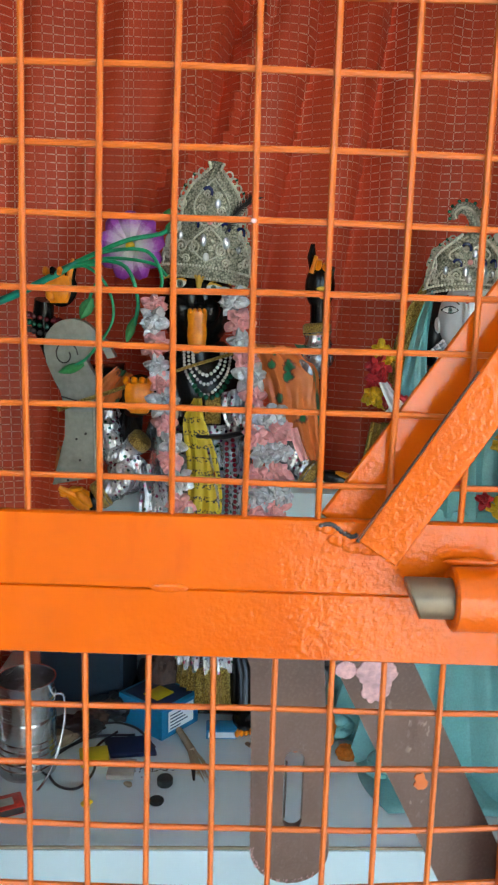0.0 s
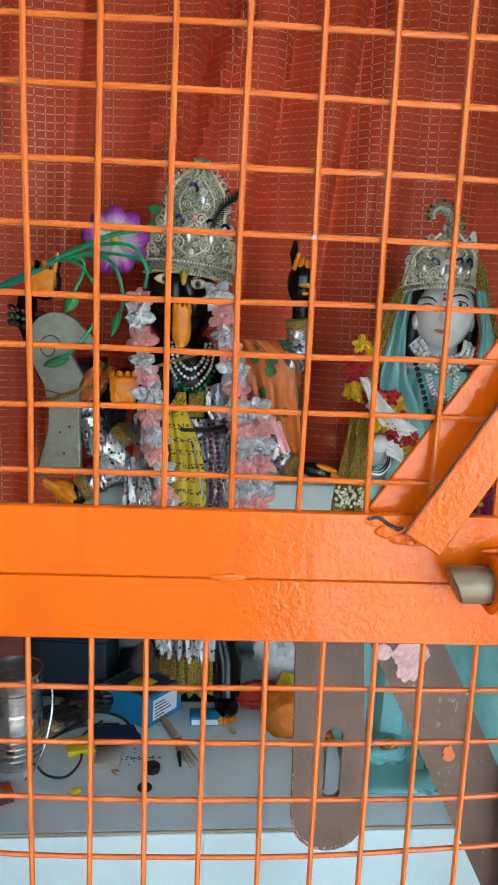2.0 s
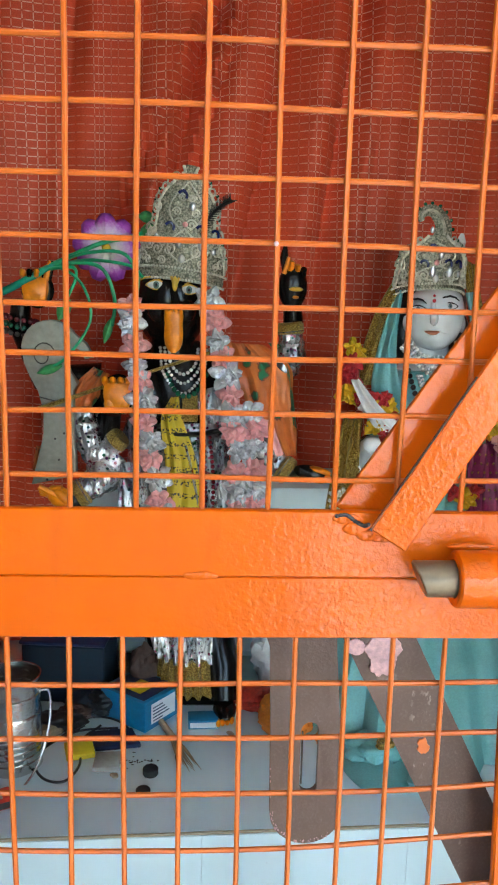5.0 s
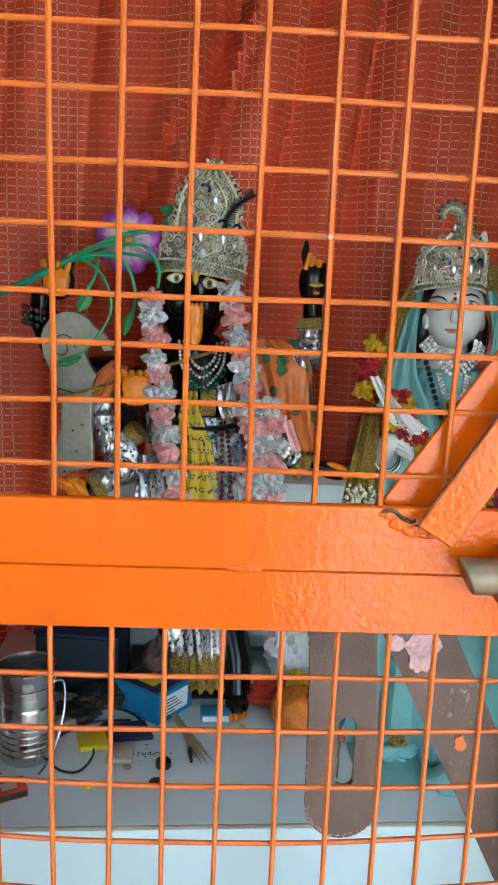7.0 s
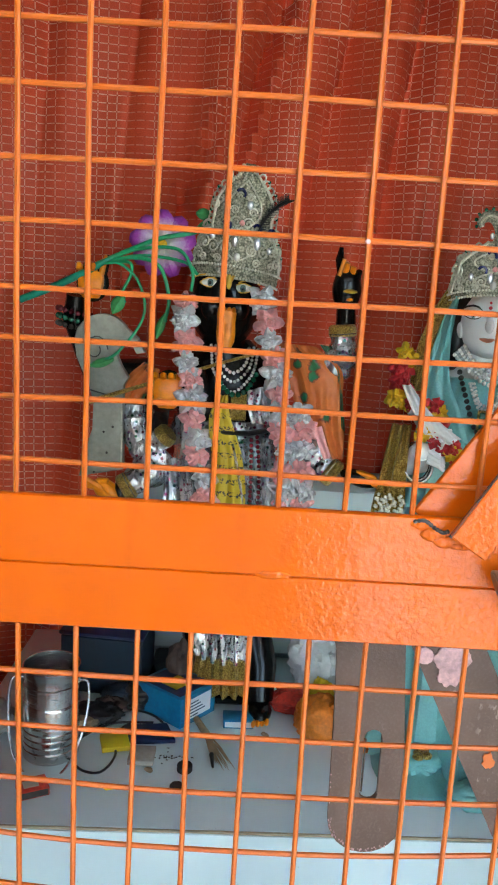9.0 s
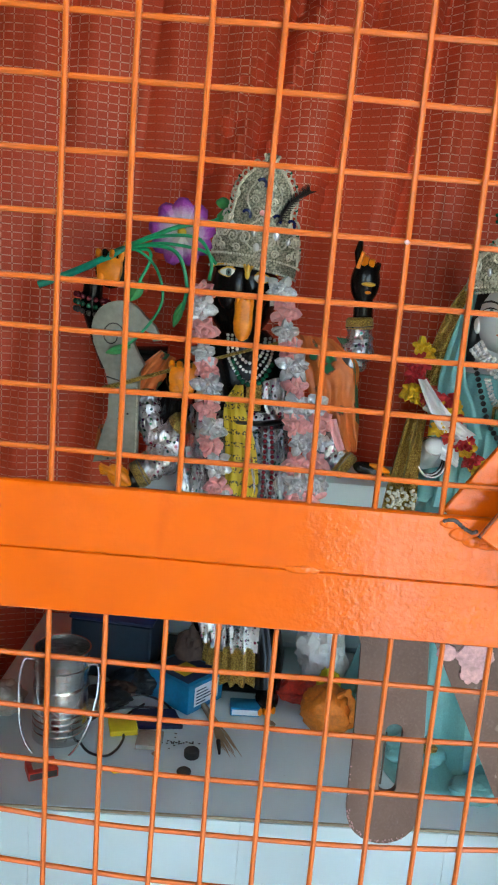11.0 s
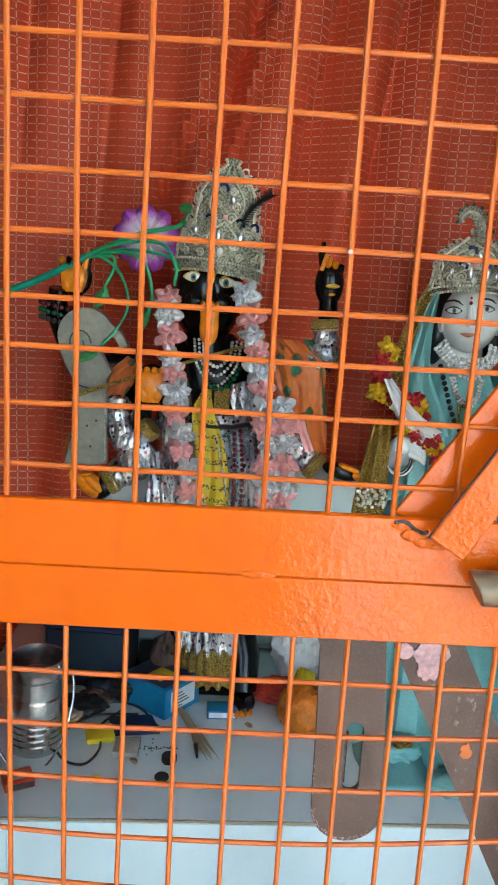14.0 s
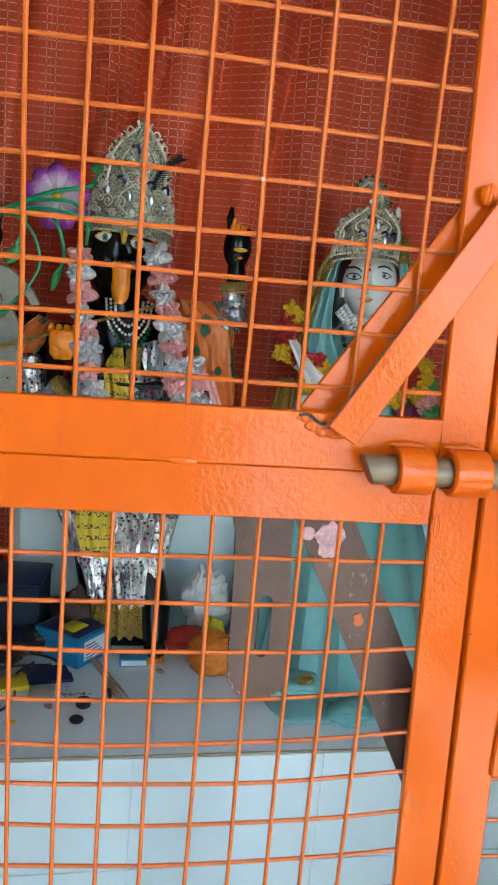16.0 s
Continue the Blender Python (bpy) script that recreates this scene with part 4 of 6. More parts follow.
def folded(rings, n, depth, k, s, phase=0.0, sharp=1.0):
    """Cloth round an upright axis: rings of (x, y, z, rx, ry), with pleats that deepen downwards."""
    rows = []
    for i, (x, y, z, rx, ry) in enumerate(rings):
        d = depth * i / max(1, len(rings) - 1)
        rows.append([(x + rx * (1 + d * math.sin(n * a + phase + 0.5 * math.sin(3 * a) + 0.25 * i)) * math.cos(a), y + ry * (1 + d * math.sin(n * a + phase + 0.5 * math.sin(3 * a) + 0.25 * i)) * math.sin(a), z) for a in [2 * math.pi * j / 96 for j in range(96)]])
    return s.grid(rows, k, True, True)


def sheet(rows_in, k, s, thick=0.004, ripple=0.0, waves=5.0, cols=28, seed=0):
    """A hanging strip of cloth: rows of (left, right) points, rippled towards the viewer."""
    left, right = bend([r[0] for r in rows_in], 6), bend([r[1] for r in rows_in], 6)
    front, back = [], []
    for i, (a, b) in enumerate(zip(left, right)):
        f = []
        for j in range(cols + 1):
            t = j / cols
            p = a.lerp(b, t)
            crease = noise.noise(Vector((waves * 1.6 * t, 0.11 * i, seed * 2.3))) + 0.6 * noise.noise(Vector((waves * 3.7 * t + 0.09 * i, 0.24 * i, seed + 5.0)))
            p = p + Vector((0, ripple * (0.55 * math.sin(waves * 2 * math.pi * t + 0.14 * i + seed) + 1.7 * crease), 0))
            f.append(p)
        front.append(f)
        back.append([p + Vector((0, thick, 0)) for p in f])
    s.grid(front, k).grid([list(reversed(r)) for r in back], k)
    for side in (0, -1):
        s.grid([[f[side], b[side if side else 0]] for f, b in zip(front, back)], k)
    return s


# ---- the black statue ----
def black_statue():
    K, O, W, G, Y = 0, 1, 2, 3, 4
    s = Shape()
    hx, hy, hz = (-0.101, 1.095, 1.380)
    s.ball((hx, hy, hz), (0.066, 0.068, 0.088), K, 28, 20)
    s.tube([(hx, hy + 0.01, hz - 0.05), (hx + 0.004, hy + 0.01, hz - 0.13)], [0.04, 0.048], K, 18)
    s.ball(Vector((-0.090, 1.030, 1.377)) + Vector((0, 0.0, -0.004)), (0.009, 0.012, 0.016), K, 12, 8)
    for e in ((-0.125, 1.036, 1.409), (-0.068, 1.036, 1.402)):
        eye(s, e, 0.0165, 0.0078, W, G, Y, K)
    for dx in (-0.026, 0.020):
        s.ball((-0.095 + dx, 1.040, 1.366), (0.020, 0.018, 0.022), K, 14, 10)
    s.tube([(-0.096, 1.034, 1.405), (-0.091, 1.022, 1.385), (-0.090, 1.018, 1.374)], [0.006, 0.008, 0.011], K, 12)
    s.ball((-0.092, 1.016, 1.412), (0.0050, 0.004, 0.013), Y, 10, 8)
    s.tube([(-0.099, 1.026, 1.424), (-0.092, 1.022, 1.404), (-0.085, 1.026, 1.422)], 0.0028, Y, 6)
    for px in ((-0.134, 1.036, 1.420), (-0.059, 1.036, 1.413)):
        p = Vector(px)
        s.tube([p + Vector((t * 0.02, 0.002, 0.003 - 0.006 * t * t)) for t in (-1, -0.5, 0, 0.5, 1)], 0.0014, Y, 5)
    # The orange hand before the mouth.
    m = Vector((-0.093, 1.005, 1.330))
    rows = []
    for z, w in ((0.034, 0.012), (0.030, 0.017), (0.015, 0.0155), (-0.005, 0.0165), (-0.02, 0.0150), (-0.030, 0.0105), (-0.035, 0.004)):
        rows.append([m + Vector((w * math.cos(a), 0.008 * math.sin(a), z)) for a in [2 * math.pi * j / 16 for j in range(16)]])
    s.grid(rows, O, True, True)
    for i in range(4):
        s.ball(m + Vector((-0.012 + 0.008 * i, -0.002, 0.034)), (0.0042, 0.006, 0.006), O, 8, 6)
    s.tube([(-0.144, 1.050, 1.254), (-0.133, 1.040, 1.215), (-0.121, 1.040, 1.181)], [0.02, 0.024, 0.018], K, 14)
    # Raised hands and lower hands.
    palm(s, (-0.332, 1.040, 1.396), 0.026, K, O, 1.1, 0.15, 4, (3,))
    s.tube([(-0.366, 1.070, 1.375), (-0.372, 1.080, 1.334), (-0.340, 1.110, 1.236), (-0.234, 1.120, 1.231)], [0.017, 0.020, 0.026, 0.034], K, 14)
    u = Vector((0.114, 1.050, 1.412))
    s.ball(u, (0.026, 0.020, 0.040), K, 16, 12)
    s.tube([u + Vector((-0.010, 0, 0.02)), u + Vector((-0.017, -0.004, 0.05)), (0.098, 1.040, 1.482)], [0.008, 0.0075, 0.0035], K, 8)
    for i in range(3):
        s.tube([u + Vector((-0.006 + 0.011 * i, -0.006, 0.02)), u + Vector((-0.004 + 0.011 * i, -0.014, 0.044 - 0.006 * i))], [0.0065, 0.005], O if i < 2 else K, 8)
    s.tube([u + Vector((-0.017, -0.012, 0.022)), u + Vector((-0.010, -0.018, 0.050))], [0.004, 0.0035], O, 6)
    s.ball(u + Vector((0.004, -0.018, -0.004)), (0.013, 0.005, 0.004), Y, 10, 6)
    s.ball(u + Vector((0.004, -0.019, -0.018)), (0.006, 0.004, 0.003), O, 10, 6)
    s.tube([u + Vector((0, 0, -0.02)), (0.118, 1.060, 1.350), (0.105, 1.070, 1.253), (0.019, 1.100, 1.260)], [0.016, 0.018, 0.026, 0.034], K, 14)
    palm(s, (-0.188, 1.000, 1.220), 0.029, K, O, 0.8, 0.1)
    s.tube([(-0.204, 1.040, 1.185), (-0.212, 1.060, 1.140), (-0.238, 1.120, 1.187)], [0.017, 0.02, 0.03], K, 12)
    q = Vector((-0.292, 1.018, 1.030))
    s.ball(q, (0.030, 0.016, 0.019), O, 16, 12, Euler((0, 0.65, 0)).to_matrix())
    s.ball(q + Vector((0.006, -0.010, 0.004)), (0.022, 0.009, 0.009), O, 14, 10, Euler((0, 0.75, 0)).to_matrix())
    s.ball(q + Vector((0.022, 0.006, -0.004)), (0.018, 0.020, 0.026), K, 14, 10, Euler((0, 0.5, 0)).to_matrix())
    s.tube([q + Vector((-0.004, -0.006, 0.012)), q + Vector((-0.012, -0.012, 0.022)), q + Vector((0.004, -0.016, 0.024))], [0.007, 0.006, 0.004], O, 8)
    for i in range(3):
        s.tube([q + Vector((-0.005, -0.008 + 0.005 * i, 0.006)), q + Vector((-0.038, -0.008 + 0.005 * i, 0.022 - 0.007 * i))], [0.008, 0.005], O, 8)
    q = Vector((0.159, 1.020, 1.080))
    s.ball(q, (0.036, 0.014, 0.015), K, 14, 10, Euler((0, 0.28, 0)).to_matrix())
    s.ball(q + Vector((0.012, -0.004, 0.008)), (0.022, 0.010, 0.006), O, 12, 8, Euler((0, 0.28, 0)).to_matrix())
    s.tube([q + Vector((0.02, -0.004, -0.004)), q + Vector((0.052, -0.006, -0.016))], [0.008, 0.003], O, 8)
    # Torso, legs and feet.
    bx, bz = hx + 0.01, hz
    s.lathe((bx, 1.11, 0), ((0.05, 0.66), (0.075, 0.80), (0.10, 0.95), (0.075, 1.08), (0.095, 1.20), (0.085, 1.27), (0.04, 1.31)), K, 24, 1.0, 0.6)
    s.tube([(bx + 0.070, 1.06, 0.80), (bx + 0.094, 1.01, 0.71), (bx + 0.096, 0.985, 0.655)], [0.034, 0.032, 0.026], K, 14)
    s.ball((bx + 0.098, 0.965, 0.648), (0.022, 0.040, 0.015), K, 14, 10)
    for i in range(4):
        s.ball((bx + 0.086 + 0.008 * i, 0.926 + 0.003 * i, 0.643), (0.0048, 0.010, 0.007), O, 8, 6)
    s.box((bx - 0.12, 1.0, TOP), (bx + 0.12, 1.19, TOP + 0.018), K, 0.004)
    ob = part("statue", s, [BLACK, SKIN_ORANGE, EYE_WHITE, EYE_GREEN, YELLOW_LINE])
    tagged(ob, "black stone temple statue with orange painted palms", "statue")
    return bx, hz


BX, HZ = black_statue()


def robe():
    """The dress of the black statue."""
    r = thing("robe", "silver floral brocade robe on the black statue", "robe")
    s = Shape()
    folded([(BX, 1.10, 1.165, 0.094, 0.058), (BX, 1.10, 1.14, 0.097, 0.062), (BX, 1.10, 1.11, 0.095, 0.062)], 15, 0.10, 0, s)
    sheet([((-0.051, 1.020, 1.227), (0.008, 1.030, 1.241)), ((-0.049, 1.010, 1.200), (0.012, 1.020, 1.208)), ((-0.039, 1.010, 1.171), (0.018, 1.020, 1.168))], 0, s, 0.005, 0.006, 2.0, seed=3)
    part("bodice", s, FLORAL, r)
    s = Shape()
    folded([(BX, 1.10, 1.115, 0.090, 0.064), (BX + 0.006, 1.09, 1.07, 0.098, 0.076), (BX + 0.010, 1.085, 1.02, 0.112, 0.082), (BX + 0.012, 1.08, 0.96, 0.120, 0.082), (BX + 0.014, 1.075, 0.90, 0.115, 0.078), (BX + 0.022, 1.065, 0.83, 0.090, 0.072), (BX + 0.030, 1.055, 0.77, 0.070, 0.066), (BX + 0.034, 1.045, 0.725, 0.062, 0.062)], 19, 0.16, 0, s)
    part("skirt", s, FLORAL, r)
    s = Shape()
    folded([(BX + 0.034, 1.045, 0.730, 0.062, 0.064), (BX + 0.036, 1.04, 0.700, 0.066, 0.068), (BX + 0.038, 1.035, 0.668, 0.068, 0.070)], 22, 0.14, 0, s)
    part("hem", s, GOLD, r, "gold thread fringe")
    s = Shape()
    sheet([((-0.098, 1.020, 1.215), (-0.084, 1.020, 1.216)), ((-0.115, 1.015, 1.175), (-0.077, 1.015, 1.177)), ((-0.107, 1.010, 1.100), (-0.052, 1.005, 1.105)), ((-0.106, 0.985, 1.013), (-0.044, 0.980, 1.019)), ((-0.153, 0.985, 0.913), (-0.081, 0.980, 0.918)), ((-0.139, 0.980, 0.827), (-0.076, 0.980, 0.823))], 0, s, 0.004, 0.004, 2.2)
    part("front_panel", s, YELLOW_PRINT, r, "printed yellow cloth panel")
    s = Shape()
    sheet([((-0.192, 1.020, 1.091), (-0.129, 1.020, 1.106)), ((-0.188, 1.000, 1.003), (-0.112, 1.000, 1.008)), ((-0.181, 0.990, 0.932), (-0.102, 0.990, 0.938))], 0, s, 0.004, 0.007, 3.1, seed=2)
    sheet([((-0.075, 1.020, 1.131), (-0.000, 1.020, 1.146)), ((-0.046, 0.990, 1.016), (0.023, 0.990, 1.021)), ((-0.049, 0.985, 0.901), (0.037, 0.990, 0.906))], 0, s, 0.004, 0.008, 3.4, seed=4)
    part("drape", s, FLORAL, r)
    # Sleeves with their cuffs.
    for name, pts, rad in (("sleeve", ((0.112, 1.050, 1.340), (0.115, 1.050, 1.301), (0.102, 1.060, 1.269)), (0.023, 0.030, 0.033)), ("sleeve", ((-0.193, 1.040, 1.134), (-0.230, 1.050, 1.103), (-0.253, 1.060, 1.137), (-0.258, 1.080, 1.181)), (0.020, 0.024, 0.025, 0.022)), ("sleeve", ((-0.259, 1.020, 1.039), (-0.227, 1.030, 1.060), (-0.204, 1.060, 1.093)), (0.024, 0.033, 0.034)), ("sleeve", ((0.110, 1.020, 1.087), (0.081, 1.030, 1.109), (0.045, 1.050, 1.164)), (0.024, 0.032, 0.038))):
        p = bend(pts, 6)
        rr = [rad[min(int(i / 6), len(rad) - 1)] * (1 + 0.10 * math.sin(i * 1.9)) for i in range(len(p))]
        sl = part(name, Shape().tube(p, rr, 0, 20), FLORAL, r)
        d = (p[1] - p[0]).normalized()
        part("cuff", Shape().tube([p[0] - d * 0.010, p[0] - d * 0.006, p[0] + d * 0.008, p[0] + d * 0.012], [rad[0] * 0.9, rad[0] * 1.06, rad[0] * 1.08, rad[0] * 0.95], 0, 20), GOLD, sl, "gold cuff")
    b = Shape()
    c = Vector((-0.064, 1.022, 1.196))
    b.box((c.x - 0.014, c.y - 0.004, c.z - 0.024), (c.x + 0.014, c.y + 0.004, c.z + 0.024), 0, 0.002)
    part("clasp", b, GOLD, r, "stamped gold waist clasp")
    c = Vector((-0.064, 1.018, 1.150))
    b = Shape()
    b.tube([c + Vector((-0.055, 0.02, 0.004)), c + Vector((-0.02, 0, 0)), c + Vector((0.02, 0, 0)), c + Vector((0.06, 0.02, 0.006))], 0.008, 0, 10, 0.6)
    part("belt", b, HAIR, r, "dark belt")


robe()


def shawl():
    """Orange silk over the statue's shoulder and arm."""
    r = thing("shawl", "crumpled orange silk shawl with green border", "shawl")
    s = Shape()
    sheet([((-0.004, 1.050, 1.312), (0.068, 1.050, 1.308)), ((0.014, 1.030, 1.262), (0.112, 1.030, 1.273)), ((0.034, 1.020, 1.211), (0.118, 1.020, 1.224)), ((0.050, 1.020, 1.151), (0.127, 1.020, 1.165)), ((0.098, 1.020, 1.112), (0.129, 1.020, 1.114))], 0, s, 0.006, 0.007, 2.6)
    part("cloth", s, ORANGE_CLOTH, r)
    s = Shape()
    sheet([((0.074, 1.046, 1.312), (0.090, 1.046, 1.311)), ((0.104, 1.028, 1.271), (0.113, 1.028, 1.272)), ((0.112, 1.017, 1.222), (0.118, 1.017, 1.225)), ((0.120, 1.016, 1.170), (0.127, 1.016, 1.164))], 0, s, 0.007, 0.004, 2.0)
    part("border", s, GREEN_TRIM, r, "narrow green printed border")
    s = Shape()
    sheet([((-0.241, 1.070, 1.261), (-0.212, 1.070, 1.248)), ((-0.274, 1.070, 1.228), (-0.230, 1.060, 1.207)), ((-0.280, 1.070, 1.191), (-0.255, 1.060, 1.172))], 0, s, 0.006, 0.006, 2.2, seed=1)
    part("cloth", s, ORANGE_CLOTH, r)
    s = Shape()
    sheet([((-0.349, 1.080, 1.111), (-0.334, 1.080, 1.112)), ((-0.356, 1.080, 1.067), (-0.337, 1.080, 1.052))], 0, s, 0.006, 0.004, 1.5, seed=1)
    part("cloth", s, ORANGE_CLOTH, r)


shawl()
foot1 = Vector((-0.085, 1.028, 1.417))
crown("crown", foot1, 0.150, 0.190, 6.0, "silver filigree crown set with dark and clear stones", 2, ((0, 0.44), (0.12, 0.49), (0.24, 0.50), (0.37, 0.42), (0.46, 0.355), (0.55, 0.345), (0.68, 0.325), (0.77, 0.265), (0.86, 0.16), (0.925, 0.08), (0.95, 0.05), (0.975, 0.085), (1.0, 0.05)))
fe = thing("feather", "black feather stuck behind the silver crown", "feather")
s = Shape()
p = bend([(-0.050, 1.015, 1.493), (-0.033, 1.012, 1.524), (-0.014, 1.012, 1.543), (0.002, 1.015, 1.552)], 8)
s.tube(p, [0.0035 + 0.004 * math.sin(math.pi * i / (len(p) - 1)) for i in range(len(p))], 0, 8, 0.3)
part("vane", s, FEATHER, fe)
s = Shape()
for i, q in enumerate(p[2:-1]):
    for sg in (-1, 1):
        s.tube([q, q + Vector((0.006 * sg + 0.006, 0, 0.007 - 0.006 * sg))], [0.0012, 0.0004], 0, 4)
part("barbs", s, FEATHER, fe)


def rose_garland():
    g = thing("rose_garland", "garland of silver and pink ribbon roses", "garland", "rose garlands")
    left = ((-0.166, 1.010, 1.372), (-0.164, 1.000, 1.345), (-0.162, 0.992, 1.304), (-0.152, 0.990, 1.262), (-0.144, 0.986, 1.215), (-0.133, 0.985, 1.150), (-0.123, 0.982, 1.089), (-0.111, 0.978, 1.035), (-0.104, 0.976, 1.000))
    right = ((-0.034, 1.010, 1.380), (-0.022, 0.992, 1.337), (-0.009, 0.984, 1.293), (0.004, 0.980, 1.243), (0.024, 0.976, 1.193), (0.034, 0.970, 1.145), (0.034, 0.966, 1.091), (0.037, 0.962, 1.045), (0.040, 0.960, 1.000))
    for n, line in enumerate((left, right)):
        path = bend(line, 10)
        last, i = None, n
        for p in path:
            if last is None or (p - last).length > 0.0300:
                last = p
                mat = SILVER_RIBBON if i % 2 else PINK
                low = n and p.z < 1.21
                for dx in ((-0.015, 0.017) if low else (0.0,)):
                    place_rose(p + Vector((dx + 0.005 * math.sin(i * 3.1), -0.004 * (i % 2), 0.004 * math.sin(i * 1.7) + 0.2 * dx)), 0.0270 + 0.0020 * ((i * 7) % 3), mat, i * 3 + (dx > 0), g, (i * 47 + 90 * (dx > 0)) % 360)
                i += 1
        part("cord", Shape().tube(path, 0.006, 0, 8), SILVER_RIBBON, g)
    tail = Shape()
    sheet([((0.066, 0.966, 1.176), (0.080, 0.966, 1.180)), ((0.075, 0.962, 1.150), (0.090, 0.962, 1.152)), ((0.088, 0.962, 1.122), (0.100, 0.962, 1.128))], 0, tail, 0.002, 0.002, 1.0)
    part("ribbon_end", tail, PINK, g, "loose pink satin ribbon end")


rose_garland()
for k, (w, dz) in enumerate(((0.026, 0.032), (0.034, 0.048), (0.042, 0.066))):
    c = Vector((-0.077, 1.030, 1.288))
    pearl_string("necklace", [c + Vector((-w, 0.02, 0.012)), c + Vector((-w * 0.8, 0.0, -dz * 0.5)), c + Vector((0, -0.008, -dz)), c + Vector((w * 0.8, 0.0, -dz * 0.5)), c + Vector((w, 0.02, 0.012))], 0.0030 if k else 0.0034, PEARL, "string of pale pearls round the black statue's neck", 16)
c = Vector((-0.071, 1.020, 1.234))
pearl_string("necklace", [c + Vector((-0.035, 0.015, 0.02)), c + Vector((-0.02, 0, -0.006)), c + Vector((0.0, -0.004, -0.016)), c + Vector((0.02, 0, -0.006)), c + Vector((0.035, 0.015, 0.02))], 0.005, GEM_GREEN, "string of dark green stones on the chest", 16)
for px in (((-0.028, 1.000, 1.148), (-0.021, 0.985, 1.081), (-0.021, 0.975, 1.007)), ((-0.038, 1.000, 1.142), (-0.035, 0.985, 1.070), (-0.035, 0.975, 1.006))):
    pearl_string("bead_string", px, 0.0038, GEM_RED, "hanging string of dark red beads", 16)
fl = thing("flute", "thin gold flute held across the chest", "flute")
part("tube", Shape().tube([(-0.328, 1.000, 1.192), (-0.222, 0.998, 1.231), (-0.097, 0.992, 1.275), (-0.020, 0.990, 1.301)], [0.0046, 0.0032, 0.0027, 0.0030], 0, 12), GOLD, fl)
br = thing("bangle", "beaded dark bangle on the raised wrist", "bangle")
for k in range(3):
    s, c = Shape(), Vector((-0.369, 1.075, 1.332))
    for j in range(16):
        a = 2 * math.pi * j / 16
        s.ball(c + Vector((0.030 * math.cos(a), 0.026 * math.sin(a), -0.014 + 0.013 * k - 0.2 * 0.03 * math.cos(a))), 0.0048, 0, 8, 6)
    tagged(part("bead_row", s, (RUST, GEM_GREEN, GEM_RED)[k], br), kind="stuff")


def mace():
    """Grey metal mace with a curled head, held upright."""
    g = thing("mace", "dull grey metal mace with a curled head", "mace")
    c = Vector((-0.310, 1.035, 1.295))
    out = [(0.050 * math.cos(a) - 0.0, 0.050 * math.sin(a)) for a in [math.radians(200 - 12 * i) for i in range(15)]]
    out += [(0.062, 0.011), (0.075, -0.014), (0.061, -0.017)]
    out += [(0.043 + 0.014 * math.cos(a), -0.012 + 0.014 * math.sin(a)) for a in [math.radians(20 + 20 * i) for i in range(9)]]
    out += [(0.026, -0.024), (0.036, -0.044), (0.047, -0.060), (0.039, -0.074), (0.039, -0.096), (0.042, -0.228), (-0.038, -0.245), (-0.025, -0.195), (-0.015, -0.156), (-0.014, -0.110), (-0.023, -0.075), (-0.036, -0.050), (-0.046, -0.026)]
    s = Shape().slab(out, 0.022, Matrix.Translation(c), 0, 0.002)
    part("body", s, PEWTER, g, smooth=False)
    for pts in ([(-0.012 + 0.022 * math.cos(a) * (1 - i / 26), -0.0015, -0.012 + 0.026 * math.sin(a) * (1 - i / 26)) for i, a in enumerate([0.4 * j for j in range(18)])], [(-0.020, -0.001, -0.085), (0.008, -0.002, -0.092), (0.039, -0.001, -0.086)]):
        part("groove_line", Shape().tube([c + Vector(q) for q in pts], 0.0012, 0, 5), RUST, g)
    part("rim", Shape().tube([c + Vector((x, -0.0005, z)) for x, z in ((0.037, -0.100), (0.0385, -0.160), (0.0395, -0.222))], 0.0016, 0, 6), TARNISH, g, "pale rim along the right edge")
    for q in ((-0.01, -0.235), (0.012, -0.198), (0.006, -0.16), (0.022, -0.15)):
        part("rivet", Shape().ball(c + Vector((q[0], -0.001, q[1])), 0.0022, 0, 8, 5), RUST, g)


mace()


